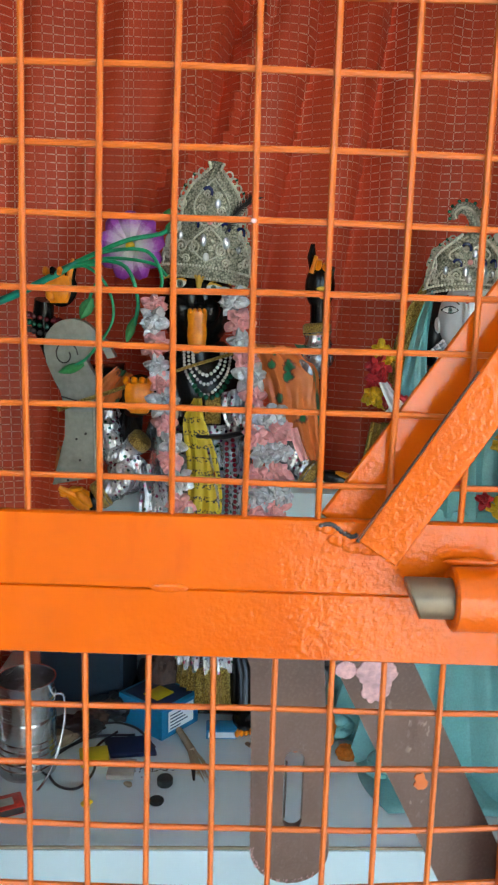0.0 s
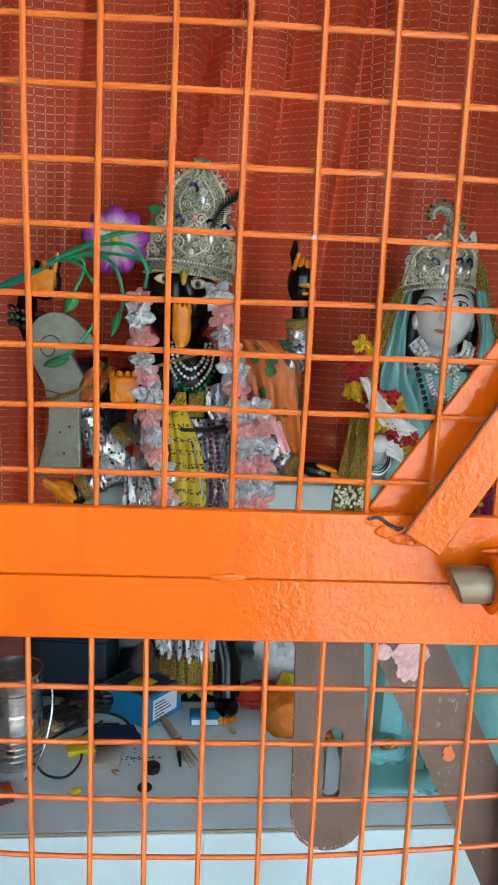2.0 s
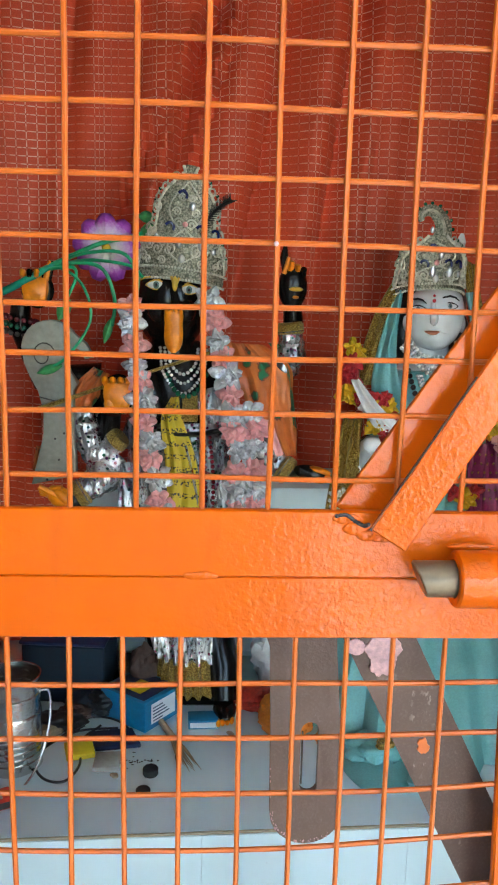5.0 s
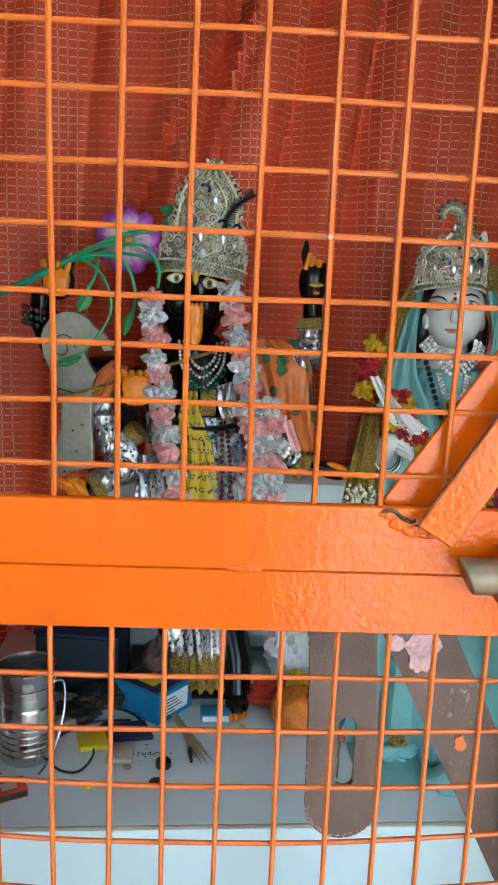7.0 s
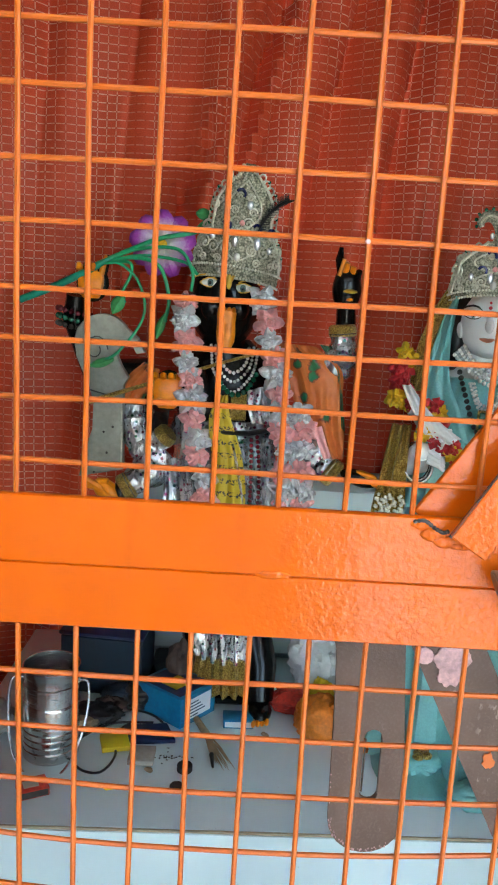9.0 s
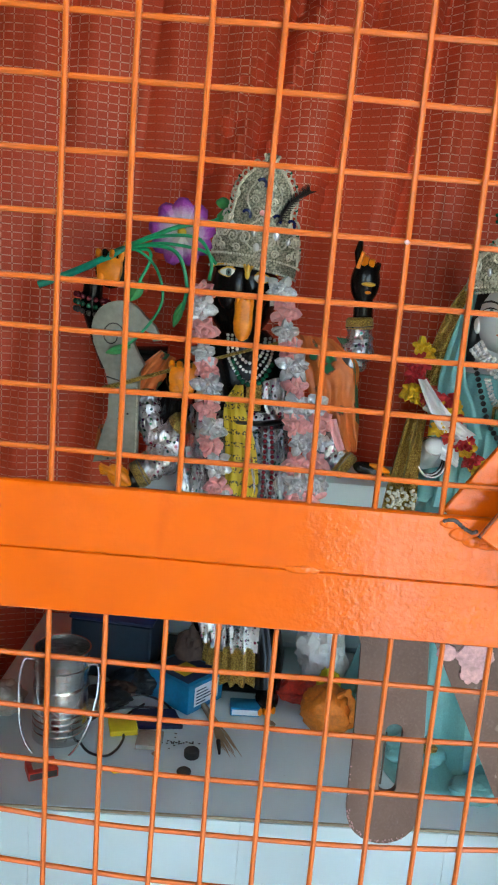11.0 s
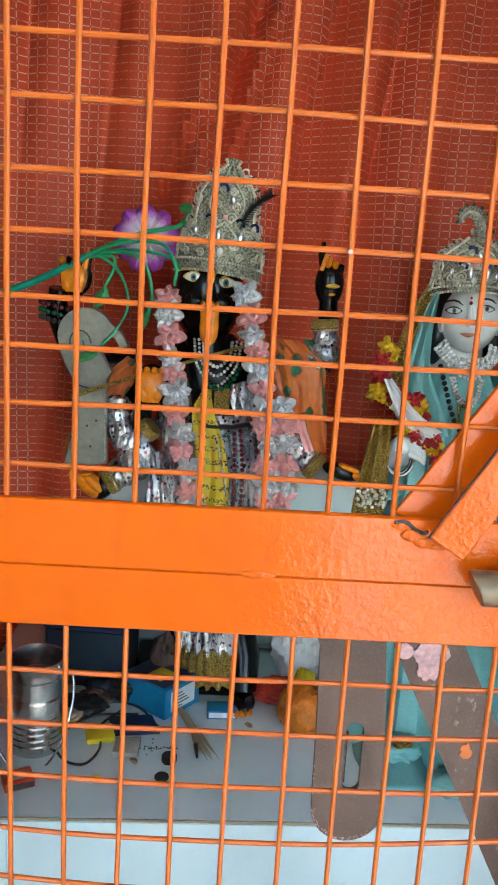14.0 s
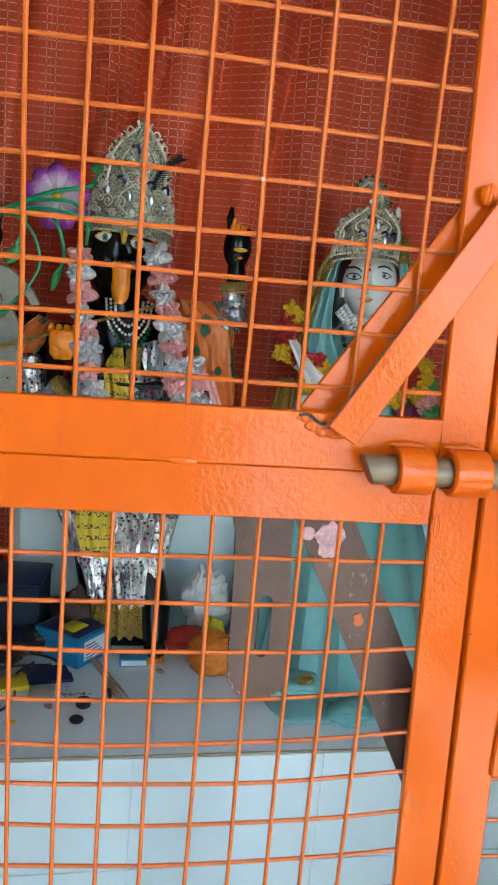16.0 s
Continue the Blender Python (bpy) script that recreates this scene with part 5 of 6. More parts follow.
def flower_spray():
    """Artificial lily: purple flower, teal main stem, thin curling green stems and leaves."""
    g = thing("artificial_flower", "purple and white cloth flower on a green plastic stem", "flower")
    c = Vector((-0.212, 1.060, 1.470))
    petal = Mat("purple_white_petal", (0.5, 0.3, 0.5), 0.6)
    tc = petal.node("TexCoord")
    sep = petal.node("SeparateXYZ")
    petal.link(tc.outputs["UV"], sep.inputs[0])
    vein = petal.noise(220.0, 3.0)
    t = petal.math("ADD", sep.outputs[0], petal.math("MULTIPLY", petal.math("SUBTRACT", vein, 0.5), 0.35))
    petal.colour(petal.ramp(t, ((0.15, (0.70, 0.66, 0.62)), (0.5, (0.58, 0.38, 0.60)), (0.75, (0.36, 0.06, 0.40)), (1.0, (0.25, 0.02, 0.30))))).bump(vein, 0.3, 0.001)
    for i in range(9):
        a = 2 * math.pi * i / 9 + 0.2
        rows = []
        for u in range(7):
            t = u / 6
            w = 0.021 * math.sin(math.pi * min(1, 0.12 + 0.80 * t)) ** 0.7
            rad = 0.006 + 0.052 * t
            rows.append([(rad * math.cos(a) - w * v * math.sin(a), -0.006 - 0.012 * math.sin(2.4 * t) + 0.008 * abs(v) + 0.003 * (i % 2), rad * math.sin(a) + w * v * math.cos(a)) for v in (-1, -0.5, 0, 0.5, 1)])
        s = Shape().grid(rows)
        s.v = [tuple(c + Vector(q)) for q in s.v]
        me = s.mesh("petal", petal)
        layer = me.uv_layers.new(name="along")
        for loop in me.loops:
            layer.data[loop.index].uv = ((loop.vertex_index // 5) / 6, (loop.vertex_index % 5) / 4)
        ob = part("petal", me, petal, g)
        ob.modifiers.new("thickness", "SOLIDIFY").thickness = 0.0008
    part("heart", Shape().ball(c + Vector((0, -0.014, 0)), (0.008, 0.005, 0.008), 0, 10, 6), YELLOW_PETAL, g)
    part("stem", Shape().tube(bend([(-0.454, 1.030, 1.361), (-0.397, 1.030, 1.386), (-0.335, 1.025, 1.417), (-0.294, 1.030, 1.442), (-0.233, 1.040, 1.474)], 8), [0.0065] * 17 + [0.0058 - 0.00022 * i for i in range(16)], 0, 10), PLASTIC_TEAL, g)
    for pts, r in (((((-0.323, 1.028, 1.428), (-0.270, 1.030, 1.454), (-0.213, 1.035, 1.479), (-0.157, 1.050, 1.493), (-0.139, 1.060, 1.516))), 0.004), ((((-0.319, 1.030, 1.431), (-0.259, 1.025, 1.443), (-0.214, 1.020, 1.432), (-0.195, 1.020, 1.381), (-0.200, 1.020, 1.337))), 0.0034), ((((-0.309, 1.030, 1.434), (-0.250, 1.025, 1.458), (-0.182, 1.020, 1.461), (-0.156, 1.020, 1.425), (-0.157, 1.020, 1.392))), 0.003), ((((-0.323, 1.030, 1.428), (-0.282, 1.020, 1.432), (-0.246, 1.015, 1.401), (-0.236, 1.012, 1.345), (-0.276, 1.010, 1.284), (-0.315, 1.012, 1.259))), 0.0026), ((((-0.311, 1.030, 1.431), (-0.266, 1.022, 1.435), (-0.261, 1.020, 1.415), (-0.276, 1.020, 1.381), (-0.270, 1.020, 1.366))), 0.003), ((((-0.301, 1.030, 1.436), (-0.241, 1.030, 1.448), (-0.172, 1.030, 1.441), (-0.147, 1.030, 1.421))), 0.0028)):
        part("stem", Shape().tube(bend(pts, 8), r, 0, 8), PLASTIC_GREEN, g)
    for at, tip, w in (((-0.272, 1.018, 1.381), (-0.291, 1.015, 1.346), 0.012), ((-0.153, 1.050, 1.502), (-0.126, 1.050, 1.497), 0.016), ((-0.157, 1.055, 1.526), (-0.130, 1.055, 1.523), 0.010), ((-0.200, 1.018, 1.352), (-0.214, 1.020, 1.307), 0.008), ((-0.285, 1.010, 1.269), (-0.328, 1.012, 1.254), 0.008)):
        a, b = Vector(at), Vector(tip)
        d = (b - a)
        n = Vector((-d.z, 0, d.x)).normalized()
        rows = [[a + d * t + n * (w * math.sin(math.pi * (0.06 + 0.9 * t)) * v) + Vector((0, 0.004 * abs(v) - 0.004 * math.sin(3 * t), 0)) for v in (-1, -0.5, 0, 0.5, 1)] for t in (0, 0.2, 0.4, 0.6, 0.8, 1)]
        ob = part("leaf", Shape().grid(rows), LEAF, g)
        ob.modifiers.new("thickness", "SOLIDIFY").thickness = 0.0008


flower_spray()


# ---- the white statue ----
def white_statue():
    M, H, L, R, W, G = 0, 1, 2, 3, 4, 5
    s = Shape()
    f = Vector((0.384, 1.100, 1.370))
    s.ball(f, (0.055, 0.058, 0.069), M, 28, 20)
    s.ball(f + Vector((0, -0.012, -0.035)), (0.034, 0.040, 0.032), M, 20, 14)
    s.ball(f + Vector((0, 0.025, 0.012)), (0.066, 0.062, 0.080), H, 24, 16)
    for sg in (-1, 1):
        s.ball(f + Vector((sg * 0.055, 0.02, -0.045)), (0.020, 0.03, 0.05), H, 14, 10)
        s.ball(f + Vector((sg * 0.052, -0.004, -0.018)), (0.007, 0.012, 0.016), M, 10, 8)
    s.tube([f + Vector((0, 0.02, -0.05)), f + Vector((0, 0.02, -0.12))], [0.036, 0.04], M, 18)
    s.ball((0.368, 1.040, 1.363), (0.0075, 0.012, 0.013), M, 12, 8)
    s.tube([(0.366, 1.045, 1.391), (0.367, 1.036, 1.366)], [0.004, 0.0065], M, 10)
    s.tube([Vector((0.369, 1.046, 1.337)) + Vector((t * 0.014, 0.004 * t * t, 0.0025 * abs(t) ** 1.5)) for t in (-1, -0.5, 0, 0.5, 1)], [0.001, 0.0034, 0.0040, 0.0034, 0.001], L, 8)
    s.ball((0.365, 1.036, 1.394), 0.0034, R, 8, 6)
    s.ball((0.365, 1.037, 1.403), 0.0024, R, 8, 6)
    for e, b in (((0.339, 1.048, 1.379), (0.337, 1.046, 1.394)), ((0.397, 1.048, 1.385), (0.396, 1.046, 1.400))):
        eye(s, e, 0.0135, 0.0056, W, G, H, H)
        s.tube([Vector(b) + Vector((t * 0.019, 0.006 * t * t, 0.003 - 0.008 * t * t)) for t in (-1, -0.5, 0, 0.5, 1)], [0.0007, 0.0018, 0.0022, 0.0018, 0.0007], H, 6)
    # Forearm and hand.
    h = Vector((0.261, 1.000, 1.140))
    s.ball(h, (0.018, 0.014, 0.016), M, 14, 10)
    for i in range(4):
        s.tube([h + Vector((0.012, -0.006, 0.012 - 0.009 * i)), h + Vector((0.030, -0.016, 0.000 - 0.007 * i)), h + Vector((0.040, -0.010, -0.012 - 0.006 * i))], [0.0060, 0.0052, 0.0035], M, 8)
    s.tube([h, h + Vector((-0.005, 0.05, -0.03)), h + Vector((0.05, 0.10, -0.02))], [0.018, 0.024, 0.034], M, 12)
    s.lathe((f.x, 1.12, 0), ((0.10, 0.64), (0.12, 0.9), (0.085, 1.08), (0.10, 1.18), (0.06, 1.27), (0.035, 1.30)), M, 24, 1.0, 0.6)
    tagged(part("statue", s, [MARBLE, HAIR, LIP, RED, EYE_WHITE, EYE_GREEN]), "white marble temple statue with painted black hair", "statue")
    return f


FACE2 = white_statue()


def teal_dress():
    r = thing("robe", "teal silk robe spread over the white platform", "robe")
    s = Shape()
    x = FACE2.x
    folded([(x, 1.11, 1.265, 0.075, 0.055), (x, 1.10, 1.20, 0.108, 0.070), (x, 1.095, 1.10, 0.105, 0.072), (x, 1.09, 1.02, 0.115, 0.078)], 17, 0.14, 0, s)
    part("bodice", s, TEAL, r)
    s = Shape()
    folded([(x, 1.09, 1.03, 0.11, 0.078), (x, 1.07, 0.95, 0.14, 0.10), (x, 1.05, 0.85, 0.165, 0.14), (x, 1.03, 0.75, 0.19, 0.18), (x, 1.01, 0.68, 0.21, 0.205), (x, 1.0, 0.637, 0.225, 0.22)], 17, 0.09, 0, s)
    part("skirt", s, TEAL, r)
    # The end that trails towards the platform's edge.
    s, rows = Shape(), []
    for i in range(17):
        t = i / 16
        y = 0.92 - 0.185 * t
        cx, w = 0.285 + 0.035 * t, 0.075 + 0.035 * math.sin(2.6 * t)
        rows.append([(cx + w * v, y, TOP + 0.003 + (0.050 * (1 - 0.75 * t) * max(0.0, 1 - v * v) * (0.65 + 0.35 * math.sin(5.5 * v + 7 * t))) * (1 if i < 16 else 0.12)) for v in [j / 14 * 2 - 1 for j in range(29)] if v <= 1.001])
    s.grid(rows)
    ob = part("train", s, TEAL, r)
    ob.modifiers.new("thickness", "SOLIDIFY").thickness = 0.003
    g = Shape()
    for i, q in enumerate(((0.262, 0.80), (0.272, 0.792), (0.258, 0.788), (0.27, 0.806))):
        g.ball((q[0], q[1], TOP + 0.05), (0.010, 0.008, 0.006), 0, 8, 6)
    part("tassel", g, GOLD, r, "gold tassel")


teal_dress()


def veil():
    v = thing("veil", "teal veil with a wide gold thread border", "veil")
    f = FACE2
    s = Shape()
    sheet([((0.303, 1.060, 1.411), (0.312, 1.050, 1.412)), ((0.284, 1.050, 1.353), (0.304, 1.040, 1.349)), ((0.267, 1.040, 1.282), (0.301, 1.020, 1.275)), ((0.264, 1.030, 1.222), (0.321, 1.010, 1.217)), ((0.295, 1.020, 1.163), (0.344, 1.000, 1.158))], 0, s, 0.006, 0.005, 1.6)
    sheet([((0.428, 1.050, 1.410), (0.444, 1.060, 1.411)), ((0.438, 1.040, 1.341), (0.462, 1.050, 1.341)), ((0.430, 1.020, 1.261), (0.482, 1.040, 1.261)), ((0.432, 1.020, 1.178), (0.494, 1.030, 1.170))], 0, s, 0.006, 0.005, 1.6, seed=2)
    part("cloth", s, TEAL, v)
    s = Shape()
    sheet([((0.302, 1.070, 1.433), (0.317, 1.060, 1.432)), ((0.272, 1.070, 1.377), (0.305, 1.060, 1.374)), ((0.249, 1.060, 1.306), (0.278, 1.050, 1.302)), ((0.243, 1.060, 1.239), (0.267, 1.050, 1.241))], 0, s, 0.008, 0.004, 1.4)
    sheet([((0.421, 1.070, 1.469), (0.447, 1.080, 1.461)), ((0.434, 1.065, 1.410), (0.463, 1.075, 1.402)), ((0.445, 1.060, 1.340), (0.482, 1.070, 1.331)), ((0.458, 1.050, 1.259), (0.500, 1.060, 1.249))], 0, s, 0.008, 0.004, 1.4, seed=1)
    part("border", s, GOLD, v, "gold thread border")
    s = Shape()
    sheet([((0.213, 1.030, 1.180), (0.248, 1.030, 1.181)), ((0.200, 1.010, 1.121), (0.241, 1.010, 1.122)), ((0.188, 1.000, 1.050), (0.241, 1.000, 1.046)), ((0.180, 0.990, 1.011), (0.239, 0.990, 1.012))], 0, s, 0.008, 0.006, 2.0)
    part("sash", s, GOLD, v, "gold sequin sash")
    s = Shape()
    g = random.Random(8)
    for i in range(60):
        p = Vector((0.211, 0.985, 1.045)) + Vector((g.uniform(-0.026, 0.024), g.uniform(-0.004, 0.002), g.uniform(-0.02, 0.018)))
        s.ball(p, 0.0034, 0, 6, 4)
    tagged(part("sequin_patch", s, TARNISH, v, "clear stones sewn on"), kind="stuff")
    s = Shape()
    sheet([((0.441, 1.000, 1.141), (0.501, 1.000, 1.155)), ((0.435, 0.990, 1.080), (0.507, 0.990, 1.084)), ((0.441, 0.985, 1.018), (0.514, 0.985, 1.022))], 0, s, 0.006, 0.007, 2.4)
    part("lap_cloth", s, MAGENTA, v, "dark magenta silk with gold dots")
    s = Shape()
    for i in range(6):
        for j in range(6):
            s.ball(Vector((0.439, 0.986, 1.128)) + Vector((0.011 * i + 0.004 * (j % 2), -0.004, -0.016 * j)), (0.0022, 0.001, 0.0026), 0, 6, 4)
    tagged(part("gold_dot_print", s, GOLD, v), kind="stuff")


veil()
foot2 = Vector((0.362, 1.030, 1.414))
crown("crown", foot2, 0.120, 0.092, -2.0, "small silver filigree crown set with clear stones", 4, ((0, 0.50), (0.15, 0.53), (0.45, 0.55), (0.60, 0.50), (0.75, 0.36), (0.88, 0.22), (1.0, 0.12)))
crest = thing("crest", "curled silver paisley crest on the small crown", "crest")
c = Vector((0.350, 1.035, 1.519))
spine = bend([c + Vector(q) for q in ((0.012, 0.004, -0.040), (0.022, 0.002, -0.014), (0.020, 0.0, 0.008), (0.006, 0.0, 0.026), (-0.010, 0.0, 0.028), (-0.019, 0.0, 0.018), (-0.016, 0.0, 0.010))], 4)
thin = [0.020 - 0.015 * (i / (len(spine) - 1)) ** 0.8 for i in range(len(spine))]
part("body", Shape().tube(spine, thin, 0, 12, 0.35), SILVER, crest)
part("curl", Shape().tube([p + Vector((0, -0.0065, 0)) for p in spine], [0.0030 - 0.0012 * i / len(spine) for i in range(len(spine))], 0, 8), TARNISH, crest)
part("stone", Shape().ball(c + Vector((0.002, -0.004, -0.004)), (0.004, 0.003, 0.006), 0, 10, 8), GEM, crest)
for i in range(11):
    k = 2 + 2 * i
    out = (spine[k] - spine[k - 1]).cross(Vector((0, 1, 0))).normalized()
    part("edge_stone", Shape().ball(spine[k] - out * (thin[k] + 0.002), (0.0032, 0.003, 0.0032), 0, 8, 5), GEM_GREEN, crest)
br = thing("brooch", "white feathered brooch beside the small crown", "brooch")
part("plume", Shape().tube([(0.411, 1.060, 1.486), (0.409, 1.050, 1.497), (0.411, 1.050, 1.512)], [0.008, 0.009, 0.003], 0, 10, 0.5), WHITE_PETAL, br)
f = Vector((0.377, 1.045, 1.304))
for k in range(5):
    w, d = 0.042 + 0.004 * k, 0.010 + 0.0085 * k
    pearl_string("necklace", [f + Vector((-w, 0.02, 0.020 - 0.004 * k)), f + Vector((-w * 0.7, -0.004, -d * 0.4)), f + Vector((0, -0.012, -d)), f + Vector((w * 0.7, -0.004, -d * 0.4)), f + Vector((w, 0.02, 0.020 - 0.004 * k))], 0.0042, (PEARL, GEM, PEARL, GEM, PEARL)[k], "collar row of pale beads round the marble neck", 18)
for k in range(3):
    pearl_string("necklace", [f + Vector((-0.030 + 0.004 * k, 0.004, -0.045)), f + Vector((-0.012, -0.012, -0.09 + 0.006 * k)), f + Vector((0.014, -0.012, -0.09 + 0.006 * k)), f + Vector((0.032 - 0.004 * k, 0.004, -0.045))], 0.003, PEARL, "long string of small pale beads", 18)
pearl_string("necklace", [(0.323, 1.035, 1.280), (0.335, 1.020, 1.236), (0.352, 1.010, 1.187), (0.387, 1.000, 1.139)], 0.005, HAIR, "string of black beads on the teal robe", 18)
pe = thing("pendant", "square green and gold pendant", "pendant")
p = Vector((0.366, 1.005, 1.200))
part("frame", Shape().box(p - Vector((0.012, 0.003, 0.018)), p + Vector((0.012, 0.003, 0.018)), 0, 0.002), GOLD, pe)
part("stone", Shape().box(p - Vector((0.009, 0.005, 0.014)), p + Vector((0.009, -0.002, 0.014)), 0, 0.001), GEM_GREEN, pe)
ba = thing("bangle", "dark metal bangles on the marble wrist", "bangle")
h = Vector((0.248, 1.010, 1.122))
for k in range(4):
    part("ring", Shape().tube([h + Vector((0.014 + 0.026 * math.cos(a), 0.004 + 0.008 * k + 0.012 * math.sin(a), -0.008 + 0.032 * math.sin(a))) for a in [2 * math.pi * j / 24 for j in range(25)]], 0.0022, 0, 6), (STEEL, RUST, STEEL, RUST)[k], ba)


def cloth_garland():
    g = thing("flower_garland", "red, yellow and white cloth flower garland", "garland", "cloth flower garlands")
    order = (Y3, Y3, R3, R3, R3, Y3, Y3, R3, W3, W3, R3, Y3, W3, Y3, R3, R3, W3, R3, Y3, R3, Y3, R3)
    for i, mat in enumerate(order):
        place_rose(GARLAND[i], 0.019 + 0.003 * (i % 3), mat, i * 3 + 1, g, i * 61)
    s = Shape()
    sheet([((0.214, 0.984, 1.256), (0.229, 0.984, 1.258)), ((0.238, 0.972, 1.206), (0.262, 0.972, 1.216)), ((0.262, 0.968, 1.172), (0.292, 0.966, 1.190)), ((0.300, 0.966, 1.160), (0.320, 0.966, 1.172))], 0, s, 0.003, 0.004, 1.3)
    part("ribbon", s, WHITE_PETAL, g, "broad white cloth ribbon")
    return g


Y3, R3, W3 = YELLOW_PETAL, RED_PETAL, WHITE_PETAL
GARLAND = (
    (0.223, 1.030, 1.310), (0.230, 1.030, 1.300), (0.219, 1.030, 1.282), (0.213, 1.025, 1.264), (0.222, 1.025, 1.254), (0.212, 1.020, 1.232), (0.227, 1.020, 1.223), (0.242, 1.010, 1.224), (0.252, 1.005, 1.210), (0.259, 1.000, 1.198), (0.273, 1.000, 1.221), (0.281, 1.000, 1.205), (0.268, 0.990, 1.186), (0.259, 0.990, 1.178), (0.287, 0.990, 1.184), (0.279, 0.985, 1.167), (0.294, 0.985, 1.169), (0.304, 0.985, 1.155), (0.310, 0.980, 1.141), (0.321, 0.980, 1.125), (0.337, 0.980, 1.111), (0.359, 0.980, 1.096),
)
cloth_garland()
g = thing("flower_garland", "red, yellow and white cloth flower garland", "garland", "cloth flower garlands")
for i, (p, mat) in enumerate((((0.462, 1.000, 1.249), Y3), ((0.474, 1.000, 1.261), R3), ((0.466, 0.990, 1.229), Y3), ((0.484, 0.990, 1.225), Y3), ((0.459, 0.985, 1.208), R3), ((0.477, 0.985, 1.202), Y3), ((0.446, 0.980, 1.192), R3), ((0.464, 0.980, 1.177), Y3), ((0.427, 0.980, 1.163), Y3), ((0.501, 0.990, 1.183), LEAF), ((0.496, 0.985, 1.167), PINK), ((0.426, 0.970, 1.054), Y3), ((0.405, 0.970, 1.063), R3), ((0.483, 0.980, 1.156), PINK), ((0.498, 0.980, 1.146), LEAF), ((0.440, 0.970, 1.064), R3))):
    place_rose(p, 0.018 + 0.003 * (i % 3), mat, i * 5 + 2, g, i * 77)


# ---- things on the platform ----
BROWN = plain("dark_brown_cloth", (0.06, 0.03, 0.02), 0.7, grain=150, patch=20, vary=0.4)


def milk_can():
    g = thing("milk_can", "ribbed stainless steel milk can with a wire handle", "can")
    x, y = -0.339, 0.822
    top = (-0.355, 0.822, 0.791)[2] - TOP
    k = top / 0.19
    prof = [(0.042, 0.0), (0.0455, 0.003), (0.0455, 0.016)]
    for i in range(5):
        z = 0.022 + 0.013 * i
        prof += [(0.0455, z), (0.0440, z + 0.002), (0.0455, z + 0.004)]
    prof += [(0.0455, 0.112), (0.0450, 0.116), (0.0435, 0.118), (0.0435, 0.128), (0.0436, 0.148), (0.0455, 0.150), (0.0455, 0.155), (0.0437, 0.157), (0.0438, 0.182), (0.0460, 0.187), (0.0460, 0.190), (0.0440, 0.190), (0.0425, 0.180), (0.041, 0.135), (0.0, 0.13)]
    prof = [(r, z * k) for r, z in prof]
    rows = [[(x + r * math.cos(2 * math.pi * j / 40), y + r * math.sin(2 * math.pi * j / 40), TOP + z) for j in range(40)] for r, z in prof[:-1]]
    s = Shape().grid(rows, 0, True)
    s.add(rows[-1], [tuple(range(40))]).add(rows[0], [tuple(range(39, -1, -1))])
    part("body", s, STEEL, g)
    za = TOP + 0.152 * k
    for sg in (-1, 1):
        part("ear", Shape().box((x + sg * 0.041 - 0.004, y - 0.004, za - 0.008), (x + sg * 0.041 + 0.004, y + 0.004, za + 0.008), 0, 0.002), STEEL, g)
    part("handle", Shape().tube(bend([(x - 0.043, y, za + 0.004), (x - 0.062, y - 0.004, za + 0.002), (x - 0.064, y - 0.022, za - 0.04), (x - 0.050, y - 0.048, za - 0.10), (x - 0.018, y - 0.060, za - 0.135), (x + 0.024, y - 0.058, za - 0.132), (x + 0.052, y - 0.046, za - 0.09), (x + 0.063, y - 0.020, za - 0.04), (x + 0.060, y - 0.004, za + 0.002), (x + 0.043, y, za + 0.004)], 8), 0.0021, 0, 8), STEEL, g, "bent wire handle")


milk_can()


def carton(name, corner, along, back, high, mats, label, category, bevel=0.001):
    """A card box by a bottom corner, the run of its front and its depth."""
    g = thing(name, label, category)
    a, u, v = Vector(corner), Vector(along), Vector(back)
    m = Matrix(((u.normalized().x, v.normalized().x, 0, a.x), (u.normalized().y, v.normalized().y, 0, a.y), (0, 0, 1, a.z), (0, 0, 0, 1)))
    s = Shape().box((0, 0, 0), (u.length, v.length, high), 0, bevel, m)
    part("carton_body", s, mats, g)
    return g, m, u.length, v.length


g, m, w, d = carton("carton", (-0.134, 0.908, TOP), (0.058, 0.071, 0), (-0.085, 0.065, 0), 0.056, BOX_BLUE, "bright blue printed card box with a white label", "box")
part("label", Shape().box((0.016, -0.0006, 0.010), (0.078, 0.0004, 0.048), 0, 0.0002, m), PAPER, g, "white paper label")
s = Shape()
for i in range(5):
    s.box((0.02, -0.0010, 0.014 + 0.0062 * i), (0.045 + 0.006 * ((i * 3) % 4), -0.0004, 0.0162 + 0.0062 * i), 0, 0.0001, m)
part("print", s, INK, g, "rows of dark print")
part("lid_panel", Shape().box((0.006, 0.008, 0.0562), (w - 0.006, d - 0.008, 0.0572), 0, 0.0004, m), NAVY, g, "navy printed top")
part("lid_print", Shape().box((0.02, 0.03, 0.0573), (w - 0.03, d - 0.04, 0.0578), 0, 0.0002, m), YELLOW_CARD, g)
g, m, w, d = carton("carton", (-0.058, 0.920, TOP), (0.054, 0.003, 0), (-0.002, 0.034, 0), 0.017, BOX_BLUE, "small blue and white card packet", "box")
part("label", Shape().box((0.003, -0.0006, 0.003), (w - 0.003, 0.0004, 0.013), 0, 0.0002, m), PAPER, g, "white paper band")
